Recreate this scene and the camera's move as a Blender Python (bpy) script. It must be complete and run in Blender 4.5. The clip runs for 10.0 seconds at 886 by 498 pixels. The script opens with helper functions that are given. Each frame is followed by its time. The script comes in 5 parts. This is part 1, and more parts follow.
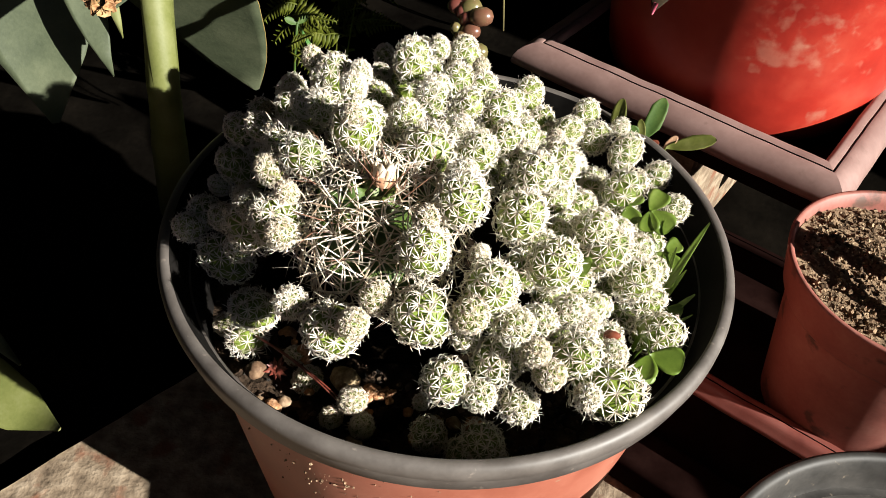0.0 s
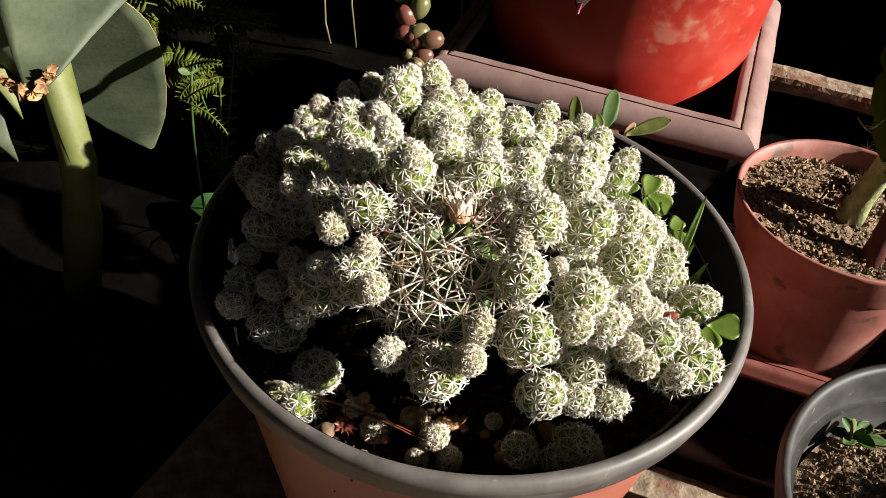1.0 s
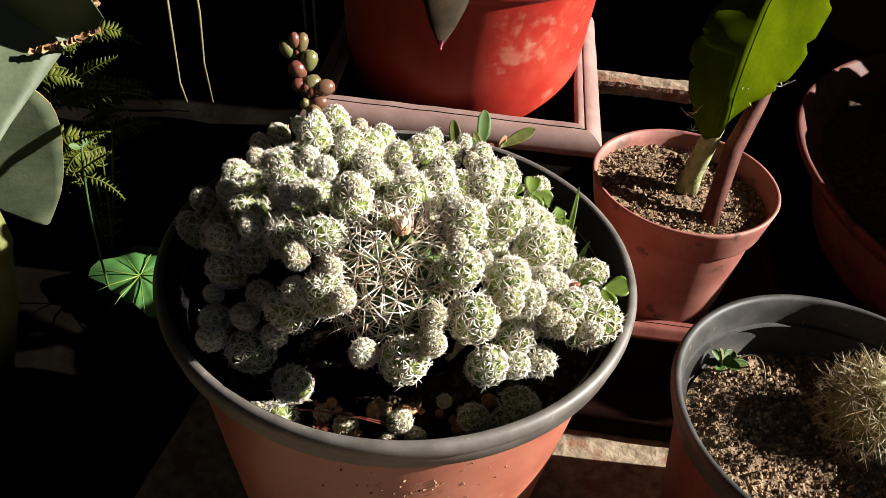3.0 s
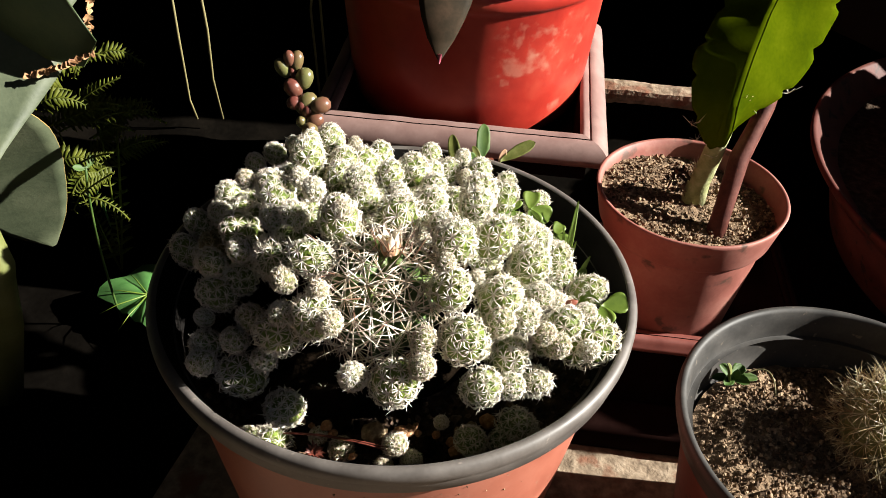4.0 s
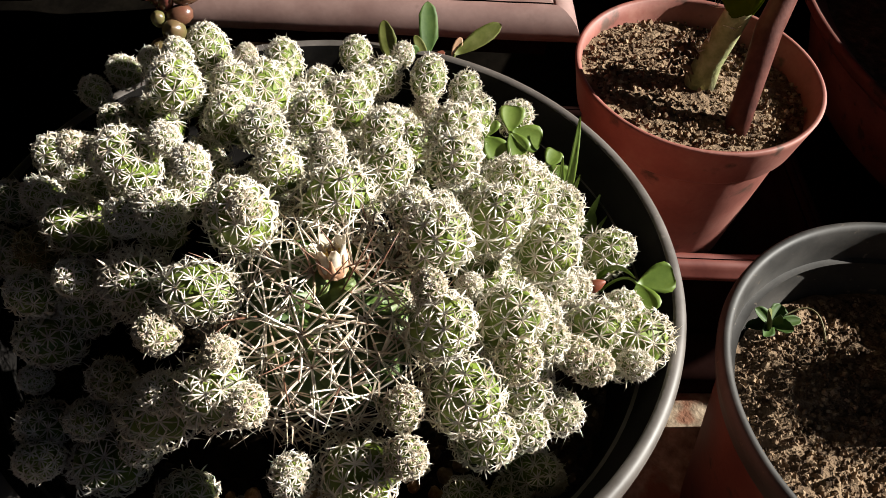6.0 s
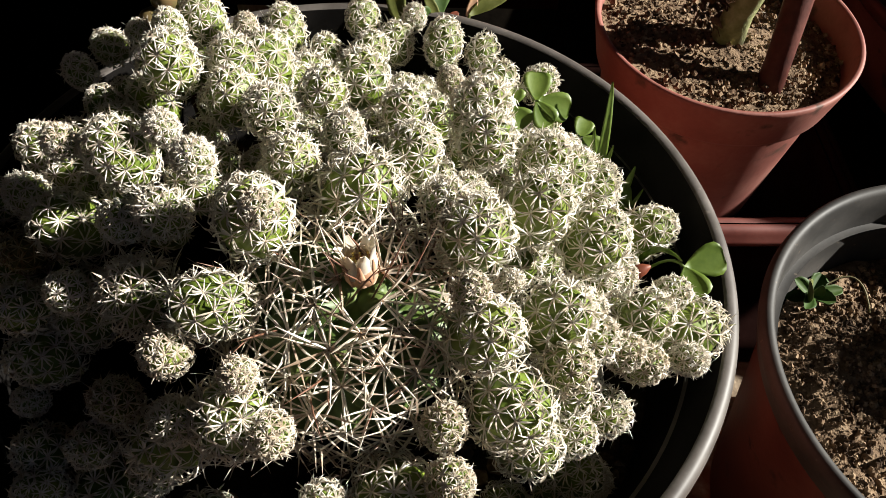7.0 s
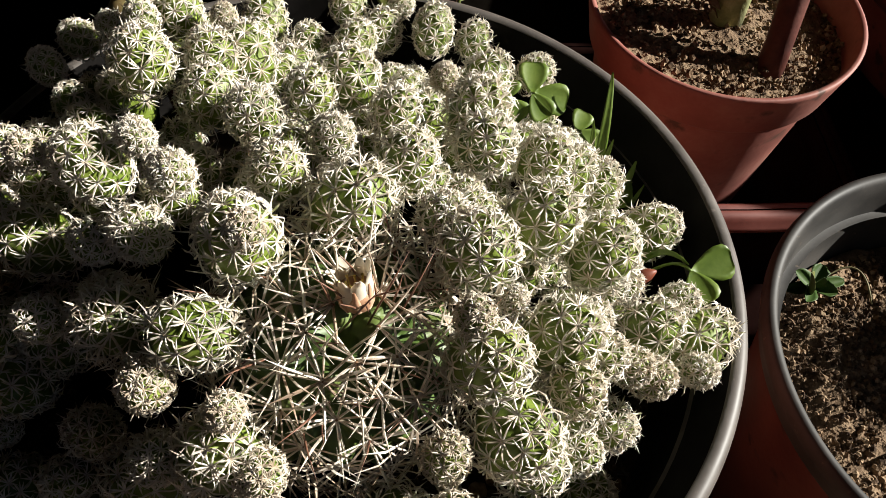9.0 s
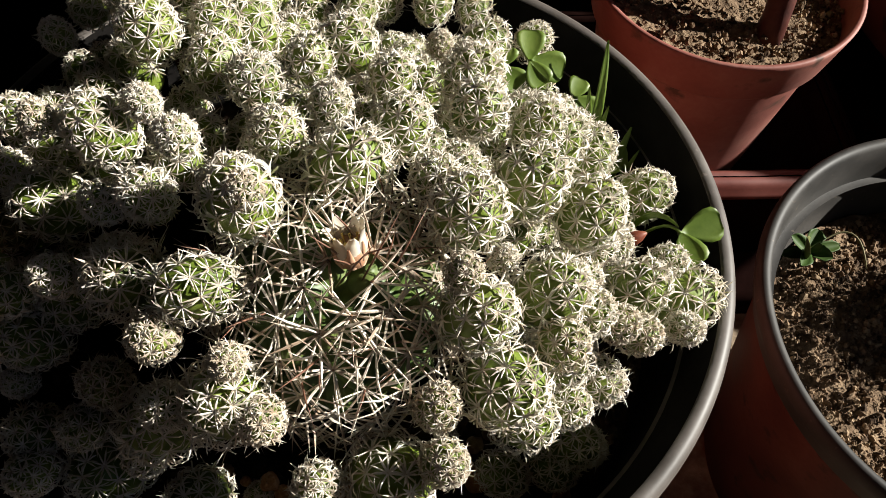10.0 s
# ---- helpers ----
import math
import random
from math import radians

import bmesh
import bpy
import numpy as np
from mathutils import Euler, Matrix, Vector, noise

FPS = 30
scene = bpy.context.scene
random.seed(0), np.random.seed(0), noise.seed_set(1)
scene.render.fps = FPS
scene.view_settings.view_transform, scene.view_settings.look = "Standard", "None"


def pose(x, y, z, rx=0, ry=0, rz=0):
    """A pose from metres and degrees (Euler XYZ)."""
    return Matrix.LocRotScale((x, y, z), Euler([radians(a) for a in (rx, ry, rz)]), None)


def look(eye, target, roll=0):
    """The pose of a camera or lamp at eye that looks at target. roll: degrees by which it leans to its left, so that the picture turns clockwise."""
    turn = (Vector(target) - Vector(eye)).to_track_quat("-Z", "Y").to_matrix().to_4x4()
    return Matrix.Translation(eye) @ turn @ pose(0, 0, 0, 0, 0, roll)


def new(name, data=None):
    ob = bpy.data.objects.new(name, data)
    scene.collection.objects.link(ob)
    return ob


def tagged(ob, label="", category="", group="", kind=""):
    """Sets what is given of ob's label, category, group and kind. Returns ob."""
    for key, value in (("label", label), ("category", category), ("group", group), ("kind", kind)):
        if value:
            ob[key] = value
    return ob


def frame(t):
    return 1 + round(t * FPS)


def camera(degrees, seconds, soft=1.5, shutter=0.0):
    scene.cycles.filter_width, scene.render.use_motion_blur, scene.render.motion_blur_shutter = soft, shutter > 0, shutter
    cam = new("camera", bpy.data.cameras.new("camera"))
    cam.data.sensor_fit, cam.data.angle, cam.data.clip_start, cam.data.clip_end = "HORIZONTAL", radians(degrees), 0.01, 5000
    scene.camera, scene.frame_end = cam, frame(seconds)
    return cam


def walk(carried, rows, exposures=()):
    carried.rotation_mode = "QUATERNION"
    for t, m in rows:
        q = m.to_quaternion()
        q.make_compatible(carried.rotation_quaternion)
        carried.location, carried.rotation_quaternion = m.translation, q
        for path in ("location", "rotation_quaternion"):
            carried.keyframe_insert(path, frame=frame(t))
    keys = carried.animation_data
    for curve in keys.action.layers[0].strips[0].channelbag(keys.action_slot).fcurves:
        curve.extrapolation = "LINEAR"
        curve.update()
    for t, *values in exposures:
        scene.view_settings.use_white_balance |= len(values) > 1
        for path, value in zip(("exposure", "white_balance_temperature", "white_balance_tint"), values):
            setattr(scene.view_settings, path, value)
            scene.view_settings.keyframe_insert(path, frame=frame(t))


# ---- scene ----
cam = camera(54.1, 10.0, soft=0.75)
METRES = 0.3762
BASE = pose(-0.0167, -0.2266, 0.3765, -44.24, -3.91, 0.01)
ROWS = [
    (0.0, 0.0, 0.0, 0.0, -0.0, 0.0, 0.0),
    (0.5, -0.1503, 0.0018, 0.0217, -6.36, -0.48, 6.05),
    (1.0, -0.211, 0.0105, 0.0422, -13.23, -1.13, 11.71),
    (1.5, -0.2576, 0.0094, 0.0631, -18.95, -2.1, 17.42),
    (2.0, -0.3072, -0.0315, 0.0631, -23.72, -3.27, 20.64),
    (2.5, -0.3404, -0.086, 0.0505, -24.76, -2.98, 20.51),
    (4.0, -0.2996, -0.0943, 0.0483, -22.52, -1.08, 21.79),
    (4.5, -0.2345, 0.0001, 0.081, -21.74, -3.03, 21.4),
    (5.0, -0.2227, 0.0859, 0.1134, -22.56, -6.54, 21.52),
    (5.5, -0.1999, 0.1516, 0.1326, -28.14, -11.47, 23.14),
    (7.0, -0.1626, 0.2657, 0.1633, -31.41, -18.8, 26.83),
    (7.5, -0.1642, 0.2746, 0.167, -31.75, -19.97, 26.94),
    (8.0, -0.1619, 0.2819, 0.1705, -32.24, -20.63, 26.73),
    (8.5, -0.1565, 0.2885, 0.176, -32.74, -20.91, 26.69),
    (9.0, -0.1456, 0.2982, 0.1782, -32.99, -21.58, 26.95),
    (9.5, -0.1406, 0.2984, 0.1731, -32.66, -22.5, 27.21),
    (10.0, -0.1476, 0.2752, 0.1747, -32.02, -22.99, 27.37),
]
EXPOSURES = [(0.0, 1.36), (0.5, 1.26), (1.0, 1.34), (2.5, 1.60), (4.0, 1.72), (4.5, 1.60), (5.5, 1.35), (7.0, 1.11), (10.0, 1.02)]
walk(cam, [(t, BASE @ pose(METRES * x, METRES * y, METRES * z, 90 + pitch, roll, yaw)) for t, x, y, z, yaw, pitch, roll in ROWS], EXPOSURES)

# ---------------------------------------------------------------- light
SUN_AZ, SUN_EL = -32.5, 26.5
sun_data = bpy.data.lights.new("sun", "SUN")
sun_data.energy, sun_data.angle, sun_data.color = 5.8, radians(0.5), (0.985, 0.955, 0.88)
sun_lamp = new("sun", sun_data)
sun_dir = Vector((math.cos(radians(SUN_EL)) * math.cos(radians(SUN_AZ)), math.cos(radians(SUN_EL)) * math.sin(radians(SUN_AZ)), math.sin(radians(SUN_EL))))
sun_lamp.matrix_world = look(sun_dir * 3, (0, 0, 0))
world = bpy.data.worlds.new("world")
scene.world = world
world.use_nodes = True
sky = world.node_tree.nodes.new("ShaderNodeTexSky")
sky.sky_type, sky.sun_disc = "NISHITA", False
sky.sun_elevation, sky.sun_rotation = radians(SUN_EL), radians(90 - SUN_AZ)
background = world.node_tree.nodes["Background"]
background.inputs["Strength"].default_value = 0.021
world.node_tree.links.new(sky.outputs["Color"], background.inputs["Color"])


# ---------------------------------------------------------------- materials
def material(name, colors, rough=0.6, scale=60.0, fine=600.0, bump=0.3, depth=0.0006, metal=0.0, spec=0.5, island=0.0, obj=0.0,
             trans=0.0, spots=None, coat=0.0):
    """A procedural surface: two or three colours over coarse and fine noise, with fine relief."""
    m = bpy.data.materials.new(name)
    m.use_nodes = True
    nt = m.node_tree
    nd, ln = nt.nodes, nt.links
    bsdf = nd["Principled BSDF"]
    tc = nd.new("ShaderNodeTexCoord")
    n1 = nd.new("ShaderNodeTexNoise")
    n1.inputs["Scale"].default_value, n1.inputs["Detail"].default_value = scale, 5
    n2 = nd.new("ShaderNodeTexNoise")
    n2.inputs["Scale"].default_value, n2.inputs["Detail"].default_value = fine, 3
    for n in (n1, n2):
        ln.new(tc.outputs["Object"], n.inputs["Vector"])
    mix = nd.new("ShaderNodeMath")
    mix.operation = "MULTIPLY_ADD"
    ln.new(n2.outputs["Fac"], mix.inputs[0])
    mix.inputs[1].default_value = 0.35
    half = nd.new("ShaderNodeMath")
    half.operation = "MULTIPLY_ADD"
    ln.new(n1.outputs["Fac"], half.inputs[0])
    half.inputs[1].default_value, half.inputs[2].default_value = 1.5, -0.42
    ln.new(half.outputs[0], mix.inputs[2])
    last = mix
    if island or obj:
        src = nd.new("ShaderNodeNewGeometry").outputs["Random Per Island"] if island else nd.new("ShaderNodeObjectInfo").outputs["Random"]
        add = nd.new("ShaderNodeMath")
        add.operation = "MULTIPLY_ADD"
        ln.new(src, add.inputs[0])
        add.inputs[1].default_value = island or obj
        ln.new(mix.outputs[0], add.inputs[2])
        sub = nd.new("ShaderNodeMath")
        sub.operation = "SUBTRACT"
        ln.new(add.outputs[0], sub.inputs[0])
        sub.inputs[1].default_value = (island or obj) / 2
        last = sub
    ramp = nd.new("ShaderNodeValToRGB")
    els = ramp.color_ramp.elements
    while len(els) < len(colors):
        els.new(0.5)
    for i, c in enumerate(colors):
        els[i].position = 0.12 + 0.76 * i / max(1, len(colors) - 1)
        els[i].color = (*c, 1)
    ln.new(last.outputs[0], ramp.inputs["Fac"])
    out = ramp.outputs["Color"]
    if spots:
        sp = nd.new("ShaderNodeTexNoise")
        sp.inputs["Scale"].default_value, sp.inputs["Detail"].default_value = spots[1], 6
        ln.new(tc.outputs["Object"], sp.inputs["Vector"])
        cut = nd.new("ShaderNodeMapRange")
        cut.inputs["From Min"].default_value, cut.inputs["From Max"].default_value = spots[2], spots[2] + spots[3]
        ln.new(sp.outputs["Fac"], cut.inputs["Value"])
        mx = nd.new("ShaderNodeMix")
        mx.data_type = "RGBA"
        ln.new(cut.outputs["Result"], mx.inputs["Factor"])
        ln.new(out, mx.inputs["A"])
        mx.inputs["B"].default_value = (*spots[0], 1)
        out = mx.outputs["Result"]
    ln.new(out, bsdf.inputs["Base Color"])
    rr = nd.new("ShaderNodeMapRange")
    rr.inputs["To Min"].default_value, rr.inputs["To Max"].default_value = max(0.05, rough - 0.1), min(1.0, rough + 0.12)
    ln.new(n1.outputs["Fac"], rr.inputs["Value"])
    ln.new(rr.outputs["Result"], bsdf.inputs["Roughness"])
    bsdf.inputs["Metallic"].default_value = metal
    bsdf.inputs["Specular IOR Level"].default_value = spec
    bsdf.inputs["Coat Weight"].default_value = coat
    if bump:
        bp = nd.new("ShaderNodeBump")
        bp.inputs["Strength"].default_value, bp.inputs["Distance"].default_value = bump, depth
        ln.new(mix.outputs[0], bp.inputs["Height"])
        ln.new(bp.outputs["Normal"], bsdf.inputs["Normal"])
    if trans:
        tr = nd.new("ShaderNodeBsdfTranslucent")
        ln.new(out, tr.inputs["Color"])
        ms = nd.new("ShaderNodeMixShader")
        ms.inputs["Fac"].default_value = trans
        ln.new(bsdf.outputs[0], ms.inputs[1])
        ln.new(tr.outputs[0], ms.inputs[2])
        ln.new(ms.outputs[0], nd["Material Output"].inputs["Surface"])
    return m


M_FLESH = material("cactus_flesh", [(0.085, 0.130, 0.014), (0.152, 0.208, 0.028), (0.225, 0.278, 0.052)], 0.42, 140, 900, 0.25, 0.0004, obj=0.3)
M_FLESH_OLD = material("old_cactus_flesh", [(0.035, 0.06, 0.012), (0.065, 0.115, 0.020), (0.15, 0.18, 0.045)], 0.5, 120, 900, 0.3, 0.0004)
M_SPINE = material("white_spine", [(0.56, 0.468, 0.36), (0.735, 0.672, 0.58), (0.79, 0.75, 0.68)], 0.4, 500, 2500, 0.0, island=0.6, trans=0.2)
M_SPINE_OLD = material("old_spine", [(0.46, 0.34, 0.24), (0.69, 0.61, 0.50), (0.77, 0.715, 0.625)], 0.4, 500, 2500, 0.0, island=0.7, trans=0.15)
M_SPINE_TAN = material("cream_tan_spine", [(0.46, 0.36, 0.26), (0.64, 0.56, 0.45), (0.71, 0.65, 0.56)], 0.4, 500, 2500, 0.0, island=0.6, trans=0.2)
M_SPINE_GOLD = material("golden_spine", [(0.23, 0.145, 0.06), (0.40, 0.31, 0.16), (0.54, 0.47, 0.31)], 0.5, 500, 2500, 0.0, island=0.9, trans=0.1)
M_FLESH_GOLD = material("yellowish_flesh", [(0.06, 0.045, 0.014), (0.13, 0.115, 0.025), (0.21, 0.20, 0.05)], 0.5, 70, 900, 0.3, 0.0005)
M_SPINE_BROWN = material("brown_spine", [(0.10, 0.045, 0.028), (0.22, 0.105, 0.062)], 0.45, 500, 2500, 0.0, island=0.5)
M_AREOLE = material("areole_wool", [(0.36, 0.26, 0.15), (0.52, 0.43, 0.30), (0.64, 0.57, 0.45)], 0.9, 500, 2500, 0.0, island=0.7, spec=0.1)
M_AREOLE_OLD = material("brown_areole", [(0.10, 0.05, 0.025), (0.20, 0.11, 0.06), (0.32, 0.21, 0.13)], 0.9, 500, 2500, 0.0, island=0.7, spec=0.1)
# brown taken down to near-black for the shade between cactus heads
M_SHADE_BROWN = material("shade_dark_brown", [(0.004, 0.0027, 0.0018), (0.008, 0.0056, 0.0036), (0.018, 0.012, 0.008)], 1.0, 200, 900, 0.6, 0.001, spec=0.0)
M_BLACK = material("black_plastic", [(0.062, 0.053, 0.047), (0.092, 0.080, 0.072), (0.124, 0.109, 0.098)], 0.5, 90, 700, 0.2, 0.0002, spec=0.4, spots=((0.1768, 0.1496, 0.1292), 260, 0.66, 0.06))
M_BLACKPOT = material("grey_black_plastic", [(0.016, 0.0148, 0.0135), (0.031, 0.0285, 0.026), (0.052, 0.047, 0.042)], 0.58, 70, 700, 0.2, 0.0002, spec=0.35, spots=((0.11, 0.09, 0.07), 240, 0.66, 0.05))
# darker copy of the rim's black plastic, shade of the inside in its colour
M_LINER = material("shaded_black_liner", [(0.0045, 0.0041, 0.0037), (0.0078, 0.007, 0.0065), (0.012, 0.011, 0.0102)], 0.9, 90, 700, 0.2, 0.0003, spec=0.03)
M_TERRA = material("terracotta_plastic", [(0.2244, 0.0646, 0.03944), (0.2788, 0.0884, 0.05576), (0.3264, 0.119, 0.0782)], 0.45, 40, 500, 0.15, 0.0002, spots=((0.2856, 0.1632, 0.1088), 230, 0.68, 0.05))
M_SMALLPOT = material("red_clay_plastic", [(0.17, 0.051, 0.0374), (0.2448, 0.0816, 0.0612), (0.306, 0.136, 0.102)], 0.6, 45, 500, 0.35, 0.0004, spots=((0.0884, 0.0408, 0.0272), 70, 0.60, 0.07))
# dull red darkened to hold the shade on the far pot and black pot
M_SHADE_RED = material("shade_dark_red_plastic", [(0.055, 0.014, 0.010), (0.085, 0.024, 0.017), (0.12, 0.04, 0.03)], 0.65, 45, 500, 0.35, 0.0004, spots=((0.03, 0.014, 0.010), 70, 0.60, 0.07), spec=0.2)
M_RED = material("bright_red_plastic", [(0.2244, 0.01224, 0.00816), (0.3196, 0.02176, 0.01224), (0.3944, 0.051, 0.0272)], 0.42, 26, 160, 0.3, 0.0008, spots=((0.36, 0.12, 0.08), 34, 0.69, 0.08))
M_MAUVE = material("mauve_plastic", [(0.155, 0.088, 0.077), (0.195, 0.117, 0.102), (0.24, 0.15, 0.132)], 0.6, 60, 500, 0.25, 0.0003, spots=((0.1496, 0.0884, 0.0748), 90, 0.64, 0.08))
M_TRAYRED = material("dull_red_plastic", [(0.115, 0.027, 0.02), (0.155, 0.041, 0.03), (0.185, 0.057, 0.043)], 0.5, 60, 500, 0.2, 0.0003)
# near-black that stands for shade in and under the trays
M_TRAYSHADE = material("tray_shade_black", [(0.005, 0.0022, 0.0018), (0.008, 0.0035, 0.003), (0.013, 0.006, 0.005)], 1.0, 60, 500, 0.2, 0.0003, spec=0.0)
M_SOIL = material("potting_soil", [(0.012, 0.0085, 0.005), (0.040, 0.026, 0.017), (0.095, 0.060, 0.039)], 0.98, 180, 900, 1.0, 0.002, spec=0.1)
M_SOIL_PALE = material("sandy_soil", [(0.0612, 0.0374, 0.02176), (0.17, 0.1122, 0.068), (0.2856, 0.204, 0.1292)], 0.95, 220, 1100, 1.0, 0.002, spec=0.2)
M_GRAIN = material("soil_grain", [(0.0408, 0.0238, 0.0136), (0.17, 0.1088, 0.0646), (0.3128, 0.2244, 0.1428)], 0.95, 300, 1500, 0.6, 0.0006, island=0.8, spec=0.2)
M_GRAIN_DARK = material("dark_soil_grain", [(0.010, 0.007, 0.005), (0.042, 0.027, 0.018), (0.125, 0.078, 0.049)], 0.95, 300, 1500, 0.6, 0.0006, island=0.9)
M_AKADAMA = material("orange_clay_pebble", [(0.20, 0.085, 0.038), (0.36, 0.18, 0.09), (0.50, 0.31, 0.19)], 0.95, 420, 1800, 1.0, 0.0008, spec=0.1)
M_CLUMP = material("dried_soil_clump", [(0.17, 0.105, 0.052), (0.31, 0.215, 0.12), (0.44, 0.34, 0.22)], 0.95, 420, 1800, 1.0, 0.0009, spec=0.1)
M_CONCRETE = material("rough_concrete", [(0.085, 0.06, 0.04), (0.19, 0.142, 0.097), (0.31, 0.245, 0.175)], 0.95, 120, 520, 0.6, 0.002, spec=0.2, spots=((0.16, 0.075, 0.045), 48, 0.55, 0.09))
# earth coloured near-black to hold the shade behind the pots
M_GROUND = material("shade_black_ground", [(0.0015, 0.0012, 0.001), (0.003, 0.0025, 0.002), (0.006, 0.0048, 0.0036)], 1.0, 25, 220, 0.3, 0.003, spec=0.0)
M_BLOCKER = material("dark_blocker", [(0.01224, 0.00952, 0.00748), (0.0238, 0.01768, 0.0136), (0.0374, 0.0272, 0.0204)], 0.9, 12, 120, 0.6, 0.004)
M_GREYLEAF = material("grey_green_leaf", [(0.034, 0.044, 0.024), (0.060, 0.072, 0.040), (0.090, 0.101, 0.058)], 0.6, 38, 500, 0.35, 0.0008, trans=0.05, spec=0.3)
M_PALELEAF = material("pale_green_stalk", [(0.068, 0.0816, 0.0204), (0.1088, 0.119, 0.034), (0.1428, 0.1496, 0.0578)], 0.55, 60, 600, 0.25, 0.0006, trans=0.05, spec=0.3)
M_YELLOWEDGE = material("yellow_leaf_margin", [(0.2448, 0.1496, 0.0408), (0.306, 0.2244, 0.0748)], 0.6, 90, 700, 0.2, 0.0004)
# darker leaf colour for a leaf that faces away from the sun
M_SHADE_LEAF = material("dark_shaded_leaf", [(0.0204, 0.034, 0.01224), (0.0408, 0.0578, 0.0204), (0.068, 0.0816, 0.034)], 0.5, 45, 600, 0.3, 0.0008)
M_LEAFEDGE = material("dry_leaf_edge", [(0.1088, 0.0408, 0.0136), (0.272, 0.136, 0.0544), (0.374, 0.2448, 0.1088)], 0.7, 200, 900, 0.5, 0.0006)
M_GREEN = material("fresh_green_leaf", [(0.078, 0.132, 0.014), (0.125, 0.190, 0.024), (0.185, 0.250, 0.045)], 0.45, 120, 900, 0.2, 0.0003, trans=0.25)
M_GREENDARK = material("dark_green_leaf", [(0.026, 0.055, 0.010), (0.046, 0.088, 0.017), (0.075, 0.120, 0.026)], 0.55, 120, 900, 0.2, 0.0003, trans=0.15, spec=0.25)
M_OLIVE = material("olive_leaf", [(0.075, 0.085, 0.016), (0.115, 0.125, 0.026), (0.165, 0.17, 0.05)], 0.55, 160, 900, 0.3, 0.0004, trans=0.2, spec=0.25)
M_BROADGREEN = material("bright_peltate_leaf", [(0.0408, 0.1224, 0.0272), (0.0612, 0.1632, 0.0408), (0.0816, 0.1972, 0.051)], 0.5, 90, 700, 0.2, 0.0004, trans=0.1)
M_FERN = material("fern_green", [(0.032, 0.043, 0.003), (0.062, 0.074, 0.006), (0.100, 0.108, 0.012)], 0.6, 200, 900, 0.2, 0.0004, trans=0.15, spec=0.2)
M_EPI = material("flat_stem_green", [(0.024, 0.040, 0.001), (0.044, 0.062, 0.001), (0.068, 0.085, 0.002)], 0.6, 40, 500, 0.2, 0.0006, trans=0.10, spec=0.0)
M_BARK = material("corky_stem", [(0.10, 0.105, 0.03), (0.24, 0.25, 0.10), (0.38, 0.36, 0.20)], 0.8, 160, 900, 0.7, 0.001)
M_STAKE = material("reddish_stem", [(0.04, 0.009, 0.006), (0.085, 0.022, 0.015), (0.135, 0.045, 0.032)], 0.65, 120, 800, 0.4, 0.0005, spec=0.25)
M_BEAN = material("jelly_bean_leaf", [(0.1156, 0.034, 0.02584), (0.1224, 0.0578, 0.034), (0.1088, 0.1088, 0.0374)], 0.28, 18, 400, 0.05, 0.0002, obj=0.9)
M_PURPLE = material("purple_green_leaf", [(0.012, 0.009, 0.005), (0.026, 0.018, 0.010), (0.050, 0.030, 0.018)], 0.75, 60, 600, 0.2, 0.0003, trans=0.1, spec=0.1)
M_PINK = material("pink_leaf_tip", [(0.306, 0.034, 0.0816), (0.3944, 0.0816, 0.1224)], 0.4, 100, 700, 0.1, 0.0003)
M_PETAL = material("dried_cream_petal", [(0.70, 0.55, 0.40), (0.80, 0.72, 0.59), (0.86, 0.82, 0.73)], 0.6, 160, 900, 0.3, 0.0004, trans=0.3)
M_PETALBASE = material("pinkish_flower_tube", [(0.50, 0.23, 0.12), (0.66, 0.46, 0.30)], 0.6, 160, 900, 0.3, 0.0004, trans=0.25)
M_SEPAL = material("brownish_pink_sepal", [(0.42, 0.18, 0.09), (0.58, 0.33, 0.20), (0.66, 0.47, 0.33)], 0.6, 260, 900, 0.3, 0.0003, trans=0.15)
M_STAMEN = material("yellow_stamen", [(0.60, 0.42, 0.10), (0.72, 0.58, 0.20)], 0.7, 300, 900, 0.1, 0.0002)
M_SCALE = material("dry_brown_scale", [(0.05, 0.024, 0.012), (0.11, 0.058, 0.030), (0.20, 0.125, 0.070)], 0.8, 220, 900, 0.4, 0.0004)
M_BUD = material("brown_red_bud", [(0.1496, 0.034, 0.017), (0.2448, 0.068, 0.034)], 0.5, 160, 900, 0.3, 0.0004)
M_NEEDLE = material("red_brown_needle", [(0.1088, 0.0238, 0.017), (0.1768, 0.0476, 0.0306)], 0.4, 300, 900, 0.1, 0.0002)
M_STRAW = material("dry_straw", [(0.10, 0.085, 0.030), (0.17, 0.145, 0.055)], 0.7, 200, 900, 0.3, 0.0004)


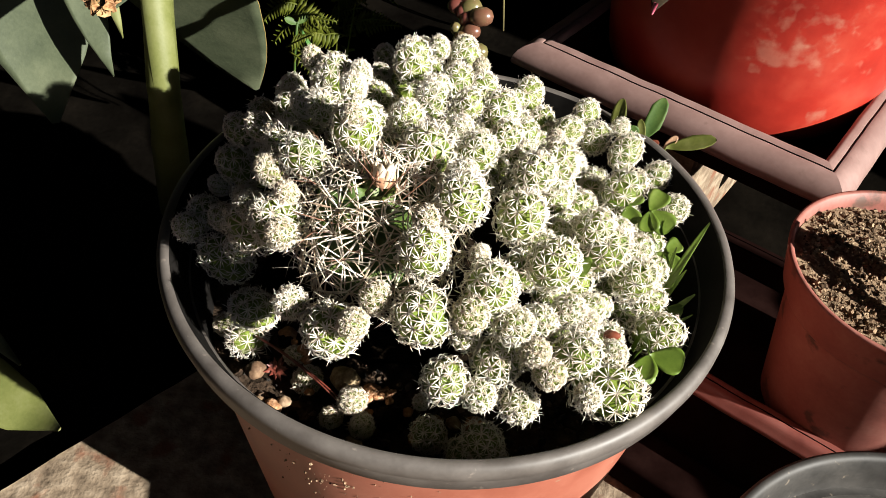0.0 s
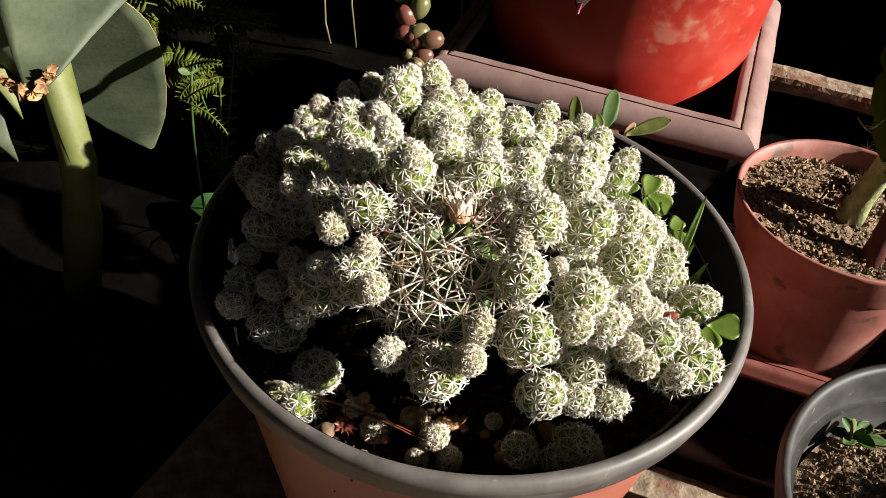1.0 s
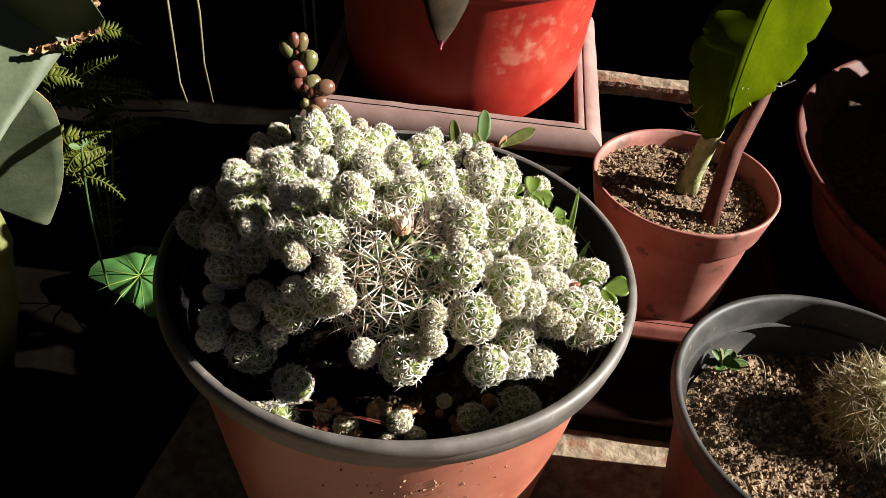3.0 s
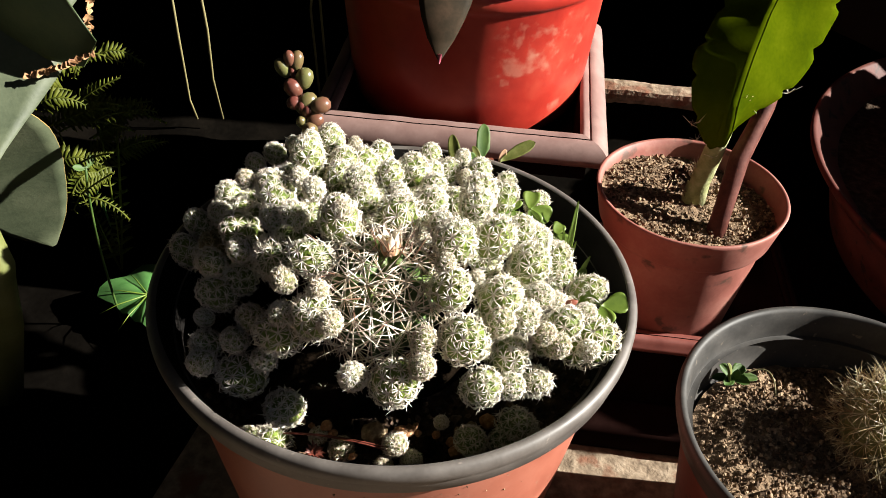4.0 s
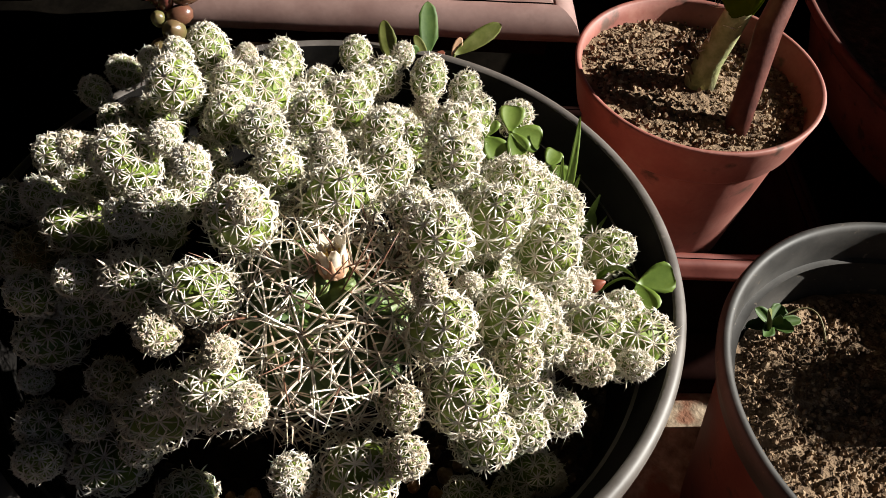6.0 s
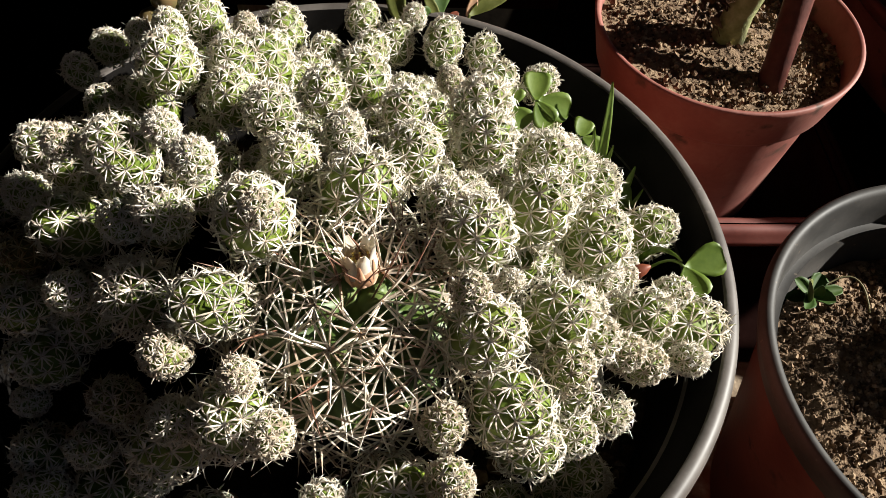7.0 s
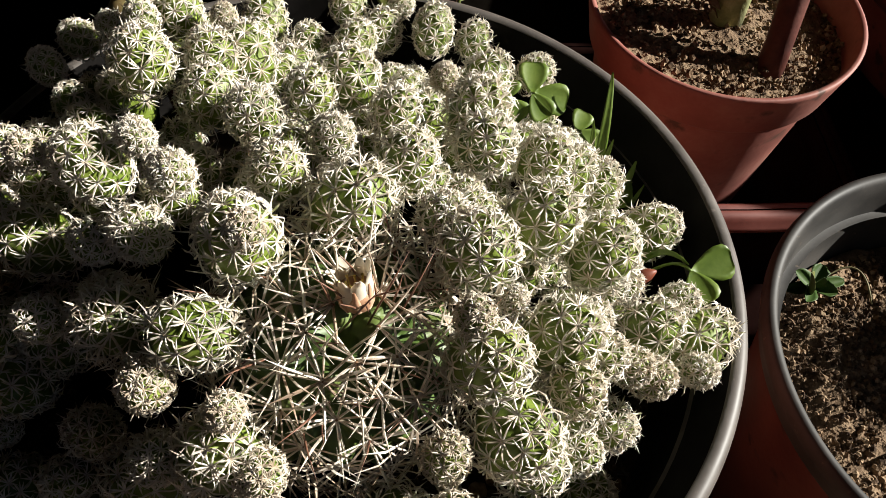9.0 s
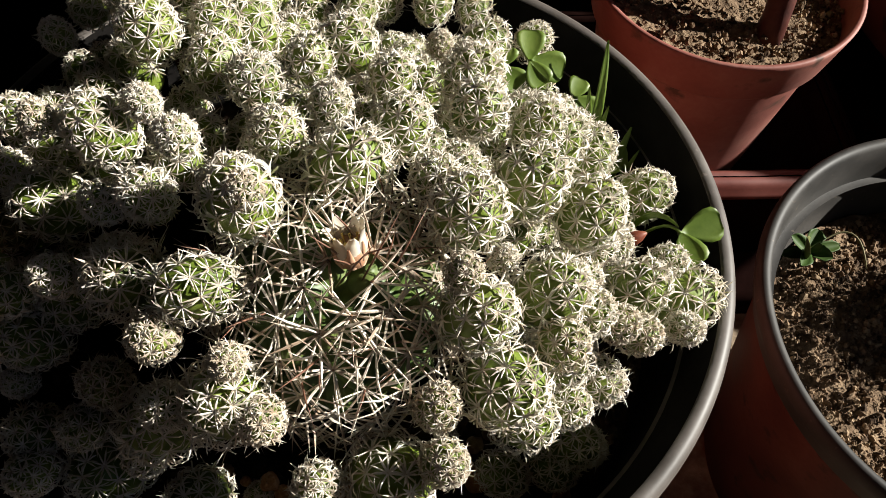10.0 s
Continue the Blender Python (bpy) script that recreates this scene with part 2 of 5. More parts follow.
# ---------------------------------------------------------------- mesh tools
def residue(mat, color, patches):
    """Worn pale residue of torn labels: noise-edged patches (x0, x1, z0, z1, cover) in the object's own metres."""
    nt = mat.node_tree
    nd, ln = nt.nodes, nt.links
    target = nd["Principled BSDF"].inputs["Base Color"]
    tc = nd.new("ShaderNodeTexCoord")
    xyz = nd.new("ShaderNodeSeparateXYZ")
    ln.new(tc.outputs["Object"], xyz.inputs[0])
    worn = nd.new("ShaderNodeTexNoise")
    worn.inputs["Scale"].default_value, worn.inputs["Detail"].default_value = 130, 6
    ln.new(tc.outputs["Object"], worn.inputs["Vector"])

    def math_node(op, a, b):
        m = nd.new("ShaderNodeMath")
        m.operation = op
        m.use_clamp = op == "MULTIPLY"
        for k, q in enumerate((a, b)):
            if isinstance(q, (int, float)):
                m.inputs[k].default_value = q
            else:
                ln.new(q, m.inputs[k])
        return m.outputs[0]

    for x0, x1, z0, z1, cover in patches:
        d = None
        for axis, lo, hi in (("X", x0, x1), ("Z", z0, z1)):
            c = math_node("ABSOLUTE", math_node("SUBTRACT", xyz.outputs[axis], (lo + hi) / 2), 0.0)
            e = math_node("DIVIDE", c, (hi - lo) / 2)
            d = e if d is None else math_node("MAXIMUM", d, e)
        edge = math_node("MULTIPLY", math_node("SUBTRACT", math_node("ADD", 0.72, worn.outputs["Fac"]), d), 3.0)
        hole = nd.new("ShaderNodeMapRange")
        hole.inputs["From Min"].default_value, hole.inputs["From Max"].default_value = cover, cover + 0.24
        ln.new(worn.outputs["Fac"], hole.inputs["Value"])
        fac = math_node("MULTIPLY", math_node("MULTIPLY", edge, hole.outputs["Result"]), 0.32)
        mx = nd.new("ShaderNodeMix")
        mx.data_type = "RGBA"
        ln.new(fac, mx.inputs["Factor"])
        ln.new(target.links[0].from_socket, mx.inputs["A"])
        mx.inputs["B"].default_value = (*color, 1)
        ln.new(mx.outputs["Result"], target)


residue(M_RED, (0.46, 0.25, 0.17), ((-0.031, 0.004, 0.0535, 0.066, 0.40), (-0.028, 0.012, 0.066, 0.088, 0.50), (-0.028, -0.023, 0.047, 0.054, 0.46), (0.004, 0.034, 0.048, 0.082, 0.56)))


def mesh_part(name, verts, faces, mat, parent=None, label="", smooth=True):
    me = bpy.data.meshes.new(name)
    me.from_pydata([tuple(map(float, v)) for v in verts], [], faces)
    me.update()
    if smooth:
        me.polygons.foreach_set("use_smooth", [True] * len(me.polygons))
    me.materials.append(mat)
    ob = new(name, me)
    if parent is not None:
        ob.parent = parent
    return tagged(ob, label=label)


def part(name, bm, mat, parent=None, label="", smooth=True):
    me = bpy.data.meshes.new(name)
    bm.to_mesh(me)
    bm.free()
    if smooth:
        me.polygons.foreach_set("use_smooth", [True] * len(me.polygons))
    me.materials.append(mat)
    ob = new(name, me)
    if parent is not None:
        ob.parent = parent
    return tagged(ob, label=label)


def thing(name, x, y, z, label, category, group="", kind=""):
    ob = new(name)
    ob.location = (x, y, z)
    ob.empty_display_size = 0.01
    return tagged(ob, label, category, group, kind)


def lathe(profile, seg=96, wob=0.0, seed=0, closed=False):
    """Turns a profile of (radius, height) round z."""
    rng = np.random.default_rng(seed)
    ph = rng.uniform(0, 6.28, 3)
    verts, faces = [], []
    n = len(profile)
    for i in range(seg):
        a = 2 * math.pi * i / seg
        k = 1 + wob * (math.sin(2 * a + ph[0]) + 0.6 * math.sin(3 * a + ph[1]) + 0.3 * math.sin(7 * a + ph[2]))
        for r, z in profile:
            verts.append((r * k * math.cos(a), r * k * math.sin(a), z))
    rim = n if closed else n - 1
    for i in range(seg):
        j = (i + 1) % seg
        for k in range(rim):
            l = (k + 1) % n
            faces.append((i * n + k, j * n + k, j * n + l, i * n + l))
    return verts, faces


def tube(points, radii, sides=8, cap=True):
    """A round rod through points with a radius at each."""
    pts = [Vector(p) for p in points]
    verts, faces = [], []
    up = Vector((0.31, 0.17, 0.93))
    for i, p in enumerate(pts):
        d = (pts[min(i + 1, len(pts) - 1)] - pts[max(i - 1, 0)]).normalized()
        a = d.cross(up)
        if a.length < 1e-4:
            a = d.cross(Vector((1, 0, 0)))
        a.normalize()
        b = d.cross(a)
        for s in range(sides):
            t = 2 * math.pi * s / sides
            verts.append(p + (a * math.cos(t) + b * math.sin(t)) * radii[i])
    for i in range(len(pts) - 1):
        for s in range(sides):
            q = (s + 1) % sides
            faces.append((i * sides + s, i * sides + q, (i + 1) * sides + q, (i + 1) * sides + s))
    if cap:
        faces.append(tuple(range(sides))[::-1])
        faces.append(tuple(range((len(pts) - 1) * sides, len(pts) * sides)))
    return verts, faces


def bend(p0, p1, p2, n=8):
    """Points on a smooth curve from p0 by p1 to p2."""
    a, b, c = Vector(p0), Vector(p1), Vector(p2)
    return [a * (1 - t) ** 2 + b * (2 * t * (1 - t)) + c * t * t for t in (i / n for i in range(n + 1))]


def blade(path, widths, normal, thick=0.0006, cup=0.0, cols=6, ragged=0.0, seed=0):
    """A leaf with thickness along a path: widths are half widths, cup lifts the margins."""
    rng = random.Random(seed)
    pts = [Vector(p) for p in path]
    n0 = Vector(normal).normalized()
    top, bot = [], []
    for i, p in enumerate(pts):
        d = (pts[min(i + 1, len(pts) - 1)] - pts[max(i - 1, 0)]).normalized()
        side = d.cross(n0).normalized()
        up = side.cross(d).normalized()
        for c in range(cols + 1):
            s = 2 * c / cols - 1
            w = widths[i] * (1 + (rng.uniform(-ragged, ragged) if abs(s) > 0.99 else 0))
            q = p + side * s * w + up * cup * w * s * s
            th = thick * (1 - 0.75 * s * s)
            top.append(q + up * th)
            bot.append(q - up * th)
    n = cols + 1
    verts = top + bot
    o = len(top)
    faces = []
    for i in range(len(pts) - 1):
        for c in range(cols):
            a, b, e, f = i * n + c, i * n + c + 1, (i + 1) * n + c + 1, (i + 1) * n + c
            faces.append((a, b, e, f))
            faces.append((o + a, o + f, o + e, o + b))
        for c in (0, cols):
            a, f = i * n + c, (i + 1) * n + c
            faces.append((a, f, o + f, o + a) if c == 0 else (a, o + a, o + f, f))
    faces.append(tuple(range(n)) + tuple(range(o + n - 1, o - 1, -1)))
    last = (len(pts) - 1) * n
    faces.append(tuple(range(last + n - 1, last - 1, -1)) + tuple(range(o + last, o + last + n)))
    return verts, faces


def merge(*pieces):
    verts, faces = [], []
    for v, f in pieces:
        o = len(verts)
        verts.extend(v)
        faces.extend(tuple(i + o for i in g) for g in f)
    return verts, faces


def grains(count, place, r0, r1, seed):
    """Many small angular crumbs, as one mesh."""
    rng = np.random.default_rng(seed)
    base = np.array([(1, 0, 0), (-1, 0, 0), (0, 1, 0), (0, -1, 0), (0, 0, 1), (0, 0, -1), (.6, .6, .55), (-.6, .55, .6), (.55, -.6, .6), (-.6, -.6, .5)], float)
    tri = [(0, 2, 6), (2, 4, 6), (4, 0, 6), (2, 1, 7), (1, 4, 7), (4, 2, 7), (0, 8, 3), (0, 4, 8), (4, 3, 8), (1, 3, 9), (3, 4, 9), (4, 1, 9), (2, 0, 5), (1, 2, 5), (3, 1, 5), (0, 3, 5)]
    verts, faces = [], []
    for i in range(count):
        c = place(rng)
        if c is None:
            continue
        r = r0 + (r1 - r0) * rng.random() ** 3
        m = base * rng.uniform(0.7, 1.25, (10, 1)) * r * rng.uniform(0.7, 1.2, 3)
        a = rng.uniform(0, 6.28)
        rot = np.array([[math.cos(a), -math.sin(a), 0], [math.sin(a), math.cos(a), 0], [0, 0, 1]])
        o = len(verts)
        verts.extend(m @ rot.T + np.array(c))
        faces.extend(tuple(k + o for k in f) for f in tri)
    return verts, faces


# ---------------------------------------------------------------- ground, ledge, added light-blocking walls
def ground_sheet(name, x0, x1, y0, y1, z, mat, label, cell, amp, category="ground"):
    nx, ny = max(2, int((x1 - x0) / cell)), max(2, int((y1 - y0) / cell))
    v = []
    for j in range(ny + 1):
        for i in range(nx + 1):
            x, y = x0 + (x1 - x0) * i / nx, y0 + (y1 - y0) * j / ny
            v.append((x, y, z + amp * (noise.noise((x * 30, y * 30, 0)) + 0.5 * noise.noise((x * 90, y * 90, 3)))))
    f = [(j * (nx + 1) + i, j * (nx + 1) + i + 1, (j + 1) * (nx + 1) + i + 1, (j + 1) * (nx + 1) + i) for j in range(ny) for i in range(nx)]
    ob = mesh_part(name, v, f, mat)
    return tagged(ob, label, category, kind="structure")

ground = ground_sheet("ground", -1.6, 2.0, -1.6, 1.2, -0.012, M_GROUND, "earth behind the pots, coloured near-black for the shade on it", 0.03, 0.003)


def pavement():
    """Concrete slab under the pots; its back edge runs slantwise behind them."""
    edge0, edge1 = Vector((-0.40, -0.2103, 0)), Vector((-0.02, 0.1576, 0))
    v, f = [], []
    n, m = 90, 60
    for i in range(n + 1):
        s = i / n
        # right part cut short where shade falls; near-black ground takes its place
        back = edge0.lerp(edge1, min(1.0, s / 0.55)) if s < 0.55 else edge1.lerp(Vector((0.26, -0.030, 0)), (s - 0.55) / 0.45)
        for j in range(m + 1):
            t = j / m
            p = Vector((back.x, max(-0.26, back.y - 0.36) if back.x < 0 else -0.20, 0)).lerp(back, 1 - (1 - t) ** 2.0)
            rough = 0.0 if j < m else 0.004 * noise.noise(p * 40)
            v.append((p.x + rough, p.y + rough, 0.0011 * (noise.noise(p * 30) + 0.6 * noise.noise(p * 90))))
    w = m + 1
    f = [(i * w + j, (i + 1) * w + j, (i + 1) * w + j + 1, i * w + j + 1) for i in range(n) for j in range(m)]
    o = len(v)
    v += [(v[i * w + m][0], v[i * w + m][1], -0.02) for i in range(n + 1)]
    f += [(i * w + m, (i + 1) * w + m, o + i + 1, o + i) for i in range(n)]
    tagged(mesh_part("pavement", v, f, M_CONCRETE), "rough weathered concrete slab, sunlit in strips between pots", "pavement", kind="structure")


pavement()


# out-of-view slab added as a bounce surface that brightens shaded heads
ground_sheet("bounce_yard", -1.0, 1.4, -1.45, -0.215, -0.005, M_CONCRETE, "unseen concrete yard added before the pots to bounce sunlight", 0.03, 0.001, "pavement")


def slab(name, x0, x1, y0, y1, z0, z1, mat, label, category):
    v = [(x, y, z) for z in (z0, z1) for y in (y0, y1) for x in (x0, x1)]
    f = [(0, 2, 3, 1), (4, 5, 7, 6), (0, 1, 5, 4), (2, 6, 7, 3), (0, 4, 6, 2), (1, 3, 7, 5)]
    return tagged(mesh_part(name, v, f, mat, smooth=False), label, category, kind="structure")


# unseen walls and roof added to cut sky light and shade the back
slab("blocker_north", -1.6, 0.75, 1.1, 1.2, -0.05, 1.75, M_BLOCKER, "unseen dark wall added behind the plants to close out sky", "wall")
slab("blocker_west", -1.7, -1.6, -1.6, 1.2, -0.05, 1.75, M_BLOCKER, "unseen dark side wall added to close out sky", "wall")
slab("blocker_east", 0.75, 0.85, 0.01, 1.2, -0.05, 1.75, M_BLOCKER, "unseen dark wall added to shade the back of the place", "wall")
slab("blocker_south", -1.7, 2.0, -1.7, -1.6, -0.05, 0.80, M_BLOCKER, "unseen dark low wall added to cut sky light from the front", "wall")
slab("blocker_far_east", 2.0, 2.1, -1.7, -0.02, -0.05, 0.80, M_BLOCKER, "unseen dark low wall added to cut sky light from the east", "wall")
slab("blocker_top", -1.7, 2.1, -1.7, 1.2, 1.75, 1.81, M_BLOCKER, "unseen dark roof slab added to cut sky light from above", "roof")

# square axes of the trays: U along the front rail, V away from the camera
U, V = Vector((0.79, -0.613, 0)), Vector((0.613, 0.79, 0))


def rotz(u):
    return math.atan2(u.y, u.x)


def box_bm(bm, x0, x1, y0, y1, z0, z1, bev=0.002):
    r = bmesh.ops.create_cube(bm, size=1.0)
    vs = r["verts"]
    for v in vs:
        v.co = Vector((x0 + (x1 - x0) * (v.co.x + 0.5), y0 + (y1 - y0) * (v.co.y + 0.5), z0 + (z1 - z0) * (v.co.z + 0.5)))
    es = list({e for v in vs for e in v.link_edges})
    if bev:
        bmesh.ops.bevel(bm, geom=es, offset=bev, segments=2, profile=0.6, affect="EDGES")


# concrete ledge that carries the square saucer
def ledge():
    bm = bmesh.new()
    box_bm(bm, -0.070, 0.010, 0.040, 0.20, -0.02, 0.1, 0.006)
    box_bm(bm, 0.009, 0.172, 0.131, 0.149, 0.088, 0.1, 0.004)
    bmesh.ops.subdivide_edges(bm, edges=[e for e in bm.edges if e.calc_length() > 0.05], cuts=60, use_grid_fill=True)
    for v in bm.verts:
        if v.co.z > 0.05:
            v.co += Vector((0, 0.0010 * noise.noise(v.co * 24) + 0.0005 * noise.noise(v.co * 190), 0.0012 * noise.noise(v.co * 30 + Vector((5, 0, 0))) + 0.0006 * noise.noise(v.co * 300)))
    ob = part("ledge", bm, M_CONCRETE, smooth=False)
    ob.matrix_world = pose(0.171 - 0.09 * V.x, 0.208 - 0.09 * V.y, 0, 0, 0, math.degrees(rotz(U)))
    tagged(ob, "rough concrete ledge carrying a plastic saucer", "ledge", kind="structure")


ledge()


def square_tray(name, cx, cy, z0, height, half_u, half_v, rail, floor_z, mat, label, shade_mat, dull=None, lip=1.0):
    t = thing(name, cx, cy, z0, label, "tray")
    t.rotation_euler = (0, 0, rotz(U))
    # four rails with a broad rounded outer lip, a groove and a narrow inner bead
    prof = [(rail * 0.35, height - 0.0140), (0.0030, height - 0.0142), (0.0006, height - 0.0132), (0, height - 0.0115), (0.0007, height - 0.0085), (0.0024, height - 0.0052), (rail * 0.27, height - 0.0026), (rail * 0.42, height - 0.0010), (rail * 0.56, height - 0.0003), (rail * 0.625, height - 0.0006),
            (rail * 0.635, height - 0.0040), (rail * 0.680, height - 0.0040), (rail * 0.690, height - 0.0006), (rail * 0.84, height + 0.0004), (rail * 0.95, height - 0.0002), (rail, height - 0.0025)]
    prof = [(d, height + (z - height) * lip) for d, z in prof]
    lower = [(rail, height - 0.0025), (rail + 0.0012, height - 0.010), (rail + 0.002, 0.002)]
    lip_top = next(k for k, p in enumerate(prof) if p[0] == rail * 0.625)
    for sx, sy, a, b in ((0, -1, half_u, half_v), (1, 0, half_v, half_u), (0, 1, half_u, half_v), (-1, 0, half_v, half_u)):
        ang = math.atan2(sy, sx) + math.pi / 2
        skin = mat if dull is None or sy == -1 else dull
        # near-black grooves, inner walls and dull rails carry shade in their colour
        for part_name, shape, m in (("rail", prof[:lip_top + 1], skin), ("groove", prof[lip_top:lip_top + 4], shade_mat if sy else skin), ("inner_bead", prof[lip_top + 3:], skin), ("inner_wall", lower, shade_mat)):
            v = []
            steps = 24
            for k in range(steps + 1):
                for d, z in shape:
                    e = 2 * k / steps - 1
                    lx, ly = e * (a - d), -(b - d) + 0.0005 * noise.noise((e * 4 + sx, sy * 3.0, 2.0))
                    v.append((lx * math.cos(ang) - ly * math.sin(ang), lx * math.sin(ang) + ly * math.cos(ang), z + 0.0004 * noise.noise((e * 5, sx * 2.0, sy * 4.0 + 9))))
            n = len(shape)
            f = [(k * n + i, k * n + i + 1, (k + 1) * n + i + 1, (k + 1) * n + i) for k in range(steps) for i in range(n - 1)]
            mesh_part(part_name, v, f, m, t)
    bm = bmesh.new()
    # floor and side walls are near-black too, for the shade inside and below
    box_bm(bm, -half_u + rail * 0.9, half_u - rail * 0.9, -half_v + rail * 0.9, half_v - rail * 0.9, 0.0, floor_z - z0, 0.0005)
    part("floor_plate", bm, shade_mat, t, smooth=False)
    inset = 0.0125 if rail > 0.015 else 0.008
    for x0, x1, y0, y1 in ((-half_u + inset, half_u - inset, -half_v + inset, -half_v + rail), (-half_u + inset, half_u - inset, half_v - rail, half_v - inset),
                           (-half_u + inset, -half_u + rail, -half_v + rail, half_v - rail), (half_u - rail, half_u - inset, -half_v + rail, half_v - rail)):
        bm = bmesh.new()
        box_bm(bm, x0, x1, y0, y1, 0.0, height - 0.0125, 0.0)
        part("side_wall", bm, shade_mat, t, smooth=False)
    return t


square_tray("square_saucer", 0.171, 0.209, 0.1005, 0.0295, 0.0945, 0.0945, 0.0185, 0.1035, M_MAUVE, "dusty mauve square plastic saucer under a red pot", M_TRAYSHADE)
square_tray("square_planter_tray", 0.1875, 0.0290, 0.0, 0.068, 0.092, 0.056, 0.0105, 0.0525, M_TRAYRED, "dull red deep plastic tray under a small pot", M_TRAYSHADE, M_TRAYSHADE, 0.6)
# near-black block added where only shade shows before the tray
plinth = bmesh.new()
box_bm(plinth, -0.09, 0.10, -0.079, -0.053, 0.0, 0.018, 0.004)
plinth_ob = part("plinth", plinth, M_TRAYSHADE)
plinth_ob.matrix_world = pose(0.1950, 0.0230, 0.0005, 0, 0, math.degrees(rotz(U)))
tagged(plinth_ob, "near-black low block added before a tray to stand for shade", "plinth", kind="structure")


# ---------------------------------------------------------------- pots
def soil_disc(name, r, z, mat, parent, amp, seed, bulge=0.0, label="", relief=None):
    v, f = [], []
    rings, seg = 22, 72
    for i in range(rings + 1):
        for j in range(seg):
            a = 2 * math.pi * j / seg
            q = r * i / rings
            x, y = q * math.cos(a), q * math.sin(a)
            v.append((x, y, z + bulge * (1 - (i / rings) ** 2) + amp * (noise.noise((x * 70 + seed, y * 70, 0)) + 0.6 * noise.noise((x * 220, y * 220, seed))) + (relief(x, y) if relief else 0)))
    for i in range(rings):
        for j in range(seg):
            k = (j + 1) % seg
            f.append((i * seg + j, i * seg + k, (i + 1) * seg + k, (i + 1) * seg + j))
    return mesh_part(name, v, f, mat, parent, label)


def in_disc(r, z, amp=0.001, hole=None):
    def place(rng):
        a, q = rng.uniform(0, 6.283), r * math.sqrt(rng.random())
        x, y = q * math.cos(a), q * math.sin(a)
        if hole and (x - hole[0]) ** 2 + (y - hole[1]) ** 2 < hole[2] ** 2:
            return None
        return x, y, z + rng.uniform(-amp, amp)
    return place


# the large two-coloured pot
big = thing("flower_pot", 0, 0, 0, "large terracotta-coloured plastic pot with a black rolled rim, holding a cactus", "pot")
mesh_part("body", *lathe([(0.0, 0.002), (0.066, 0.002), (0.069, 0.004), (0.0705, 0.010), (0.084, 0.10), (0.0922, 0.1560), (0.0922, 0.1575)], 128), M_TERRA, big, "glossy terracotta-coloured plastic")
mesh_part("rim", *lathe([(0.0905, 0.1575), (0.0965, 0.1565), (0.0985, 0.1575), (0.0988, 0.1620), (0.0993, 0.1635), (0.1002, 0.1645), (0.1003, 0.1675), (0.0996, 0.1692), (0.0982, 0.1700), (0.0968, 0.1699), (0.0961, 0.1694)], 160, 0.0012, 3), M_BLACK, big, "black plastic rolled rim")
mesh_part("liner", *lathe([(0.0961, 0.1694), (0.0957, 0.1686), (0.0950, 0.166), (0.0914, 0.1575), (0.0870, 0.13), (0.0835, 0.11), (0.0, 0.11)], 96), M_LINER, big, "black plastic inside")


def on_wall(rng):
    a = radians(rng.normal(-110, 11))
    z = rng.normal(0.128, 0.008)
    r = 0.084 + (z - 0.10) * 0.1464 + 0.0002
    return r * math.cos(a), r * math.sin(a), z


mesh_part("dirt_specks", *grains(70, on_wall, 0.0002, 0.0008, 71), M_GRAIN, big, "pale splashed soil specks", smooth=False)
soil = thing("pot_soil", 0, 0, 0.128, "dark moist potting soil with scattered clay crumbs", "soil", kind="stuff")
soil_disc("soil_bed", 0.0866, 0.0, M_SOIL, soil, 0.0022, 5)
mesh_part("soil_crumbs", *grains(2600, in_disc(0.0855, 0.0005, 0.0015), 0.0006, 0.0022, 11), M_GRAIN_DARK, soil, smooth=False)


# the small terracotta pot with the flat-stemmed cactus
small = thing("small_flower_pot", 0.1901, 0.0147, 0.053, "small dull red plastic pot with dirt on its wall", "pot")
mesh_part("body", *lathe([(0.0, 0.0), (0.0335, 0.0), (0.0350, 0.002), (0.0440, 0.066), (0.0442, 0.0672), (0.042, 0.06), (0.0, 0.06)], 112, 0.003, 8), M_SMALLPOT, small)
mesh_part("rim", *lathe([(0.0441, 0.0670), (0.0462, 0.0682), (0.0472, 0.070), (0.0508, 0.0865), (0.0512, 0.0885), (0.0502, 0.0890), (0.0488, 0.0882), (0.0478, 0.083), (0.0440, 0.0672)], 112, 0.003, 8), M_SMALLPOT, small)
small_soil = thing("pot_soil", 0.1901, 0.0147, 0.1335, "pale brown sandy soil, lit in stripes", "soil", kind="stuff")
soil_disc("soil_bed", 0.0482, 0.0, M_SOIL_PALE, small_soil, 0.0018, 9).rotation_euler = (0, radians(6), 0)
mesh_part("soil_crumbs", *grains(2400, in_disc(0.046, 0.0008, 0.0015), 0.0004, 0.0016, 12), M_GRAIN, small_soil, smooth=False).rotation_euler = (0, radians(6), 0)

# the black pot
blk = thing("black_flower_pot", 0.1505, -0.1326, 0.0, "black plastic pot with a dark red lower wall, deepened for shade", "pot")
mesh_part("body", *lathe([(0.0, 0.0), (0.054, 0.0), (0.056, 0.003), (0.0694, 0.1098)], 112), M_SHADE_RED, blk, "dark red plastic lower wall")
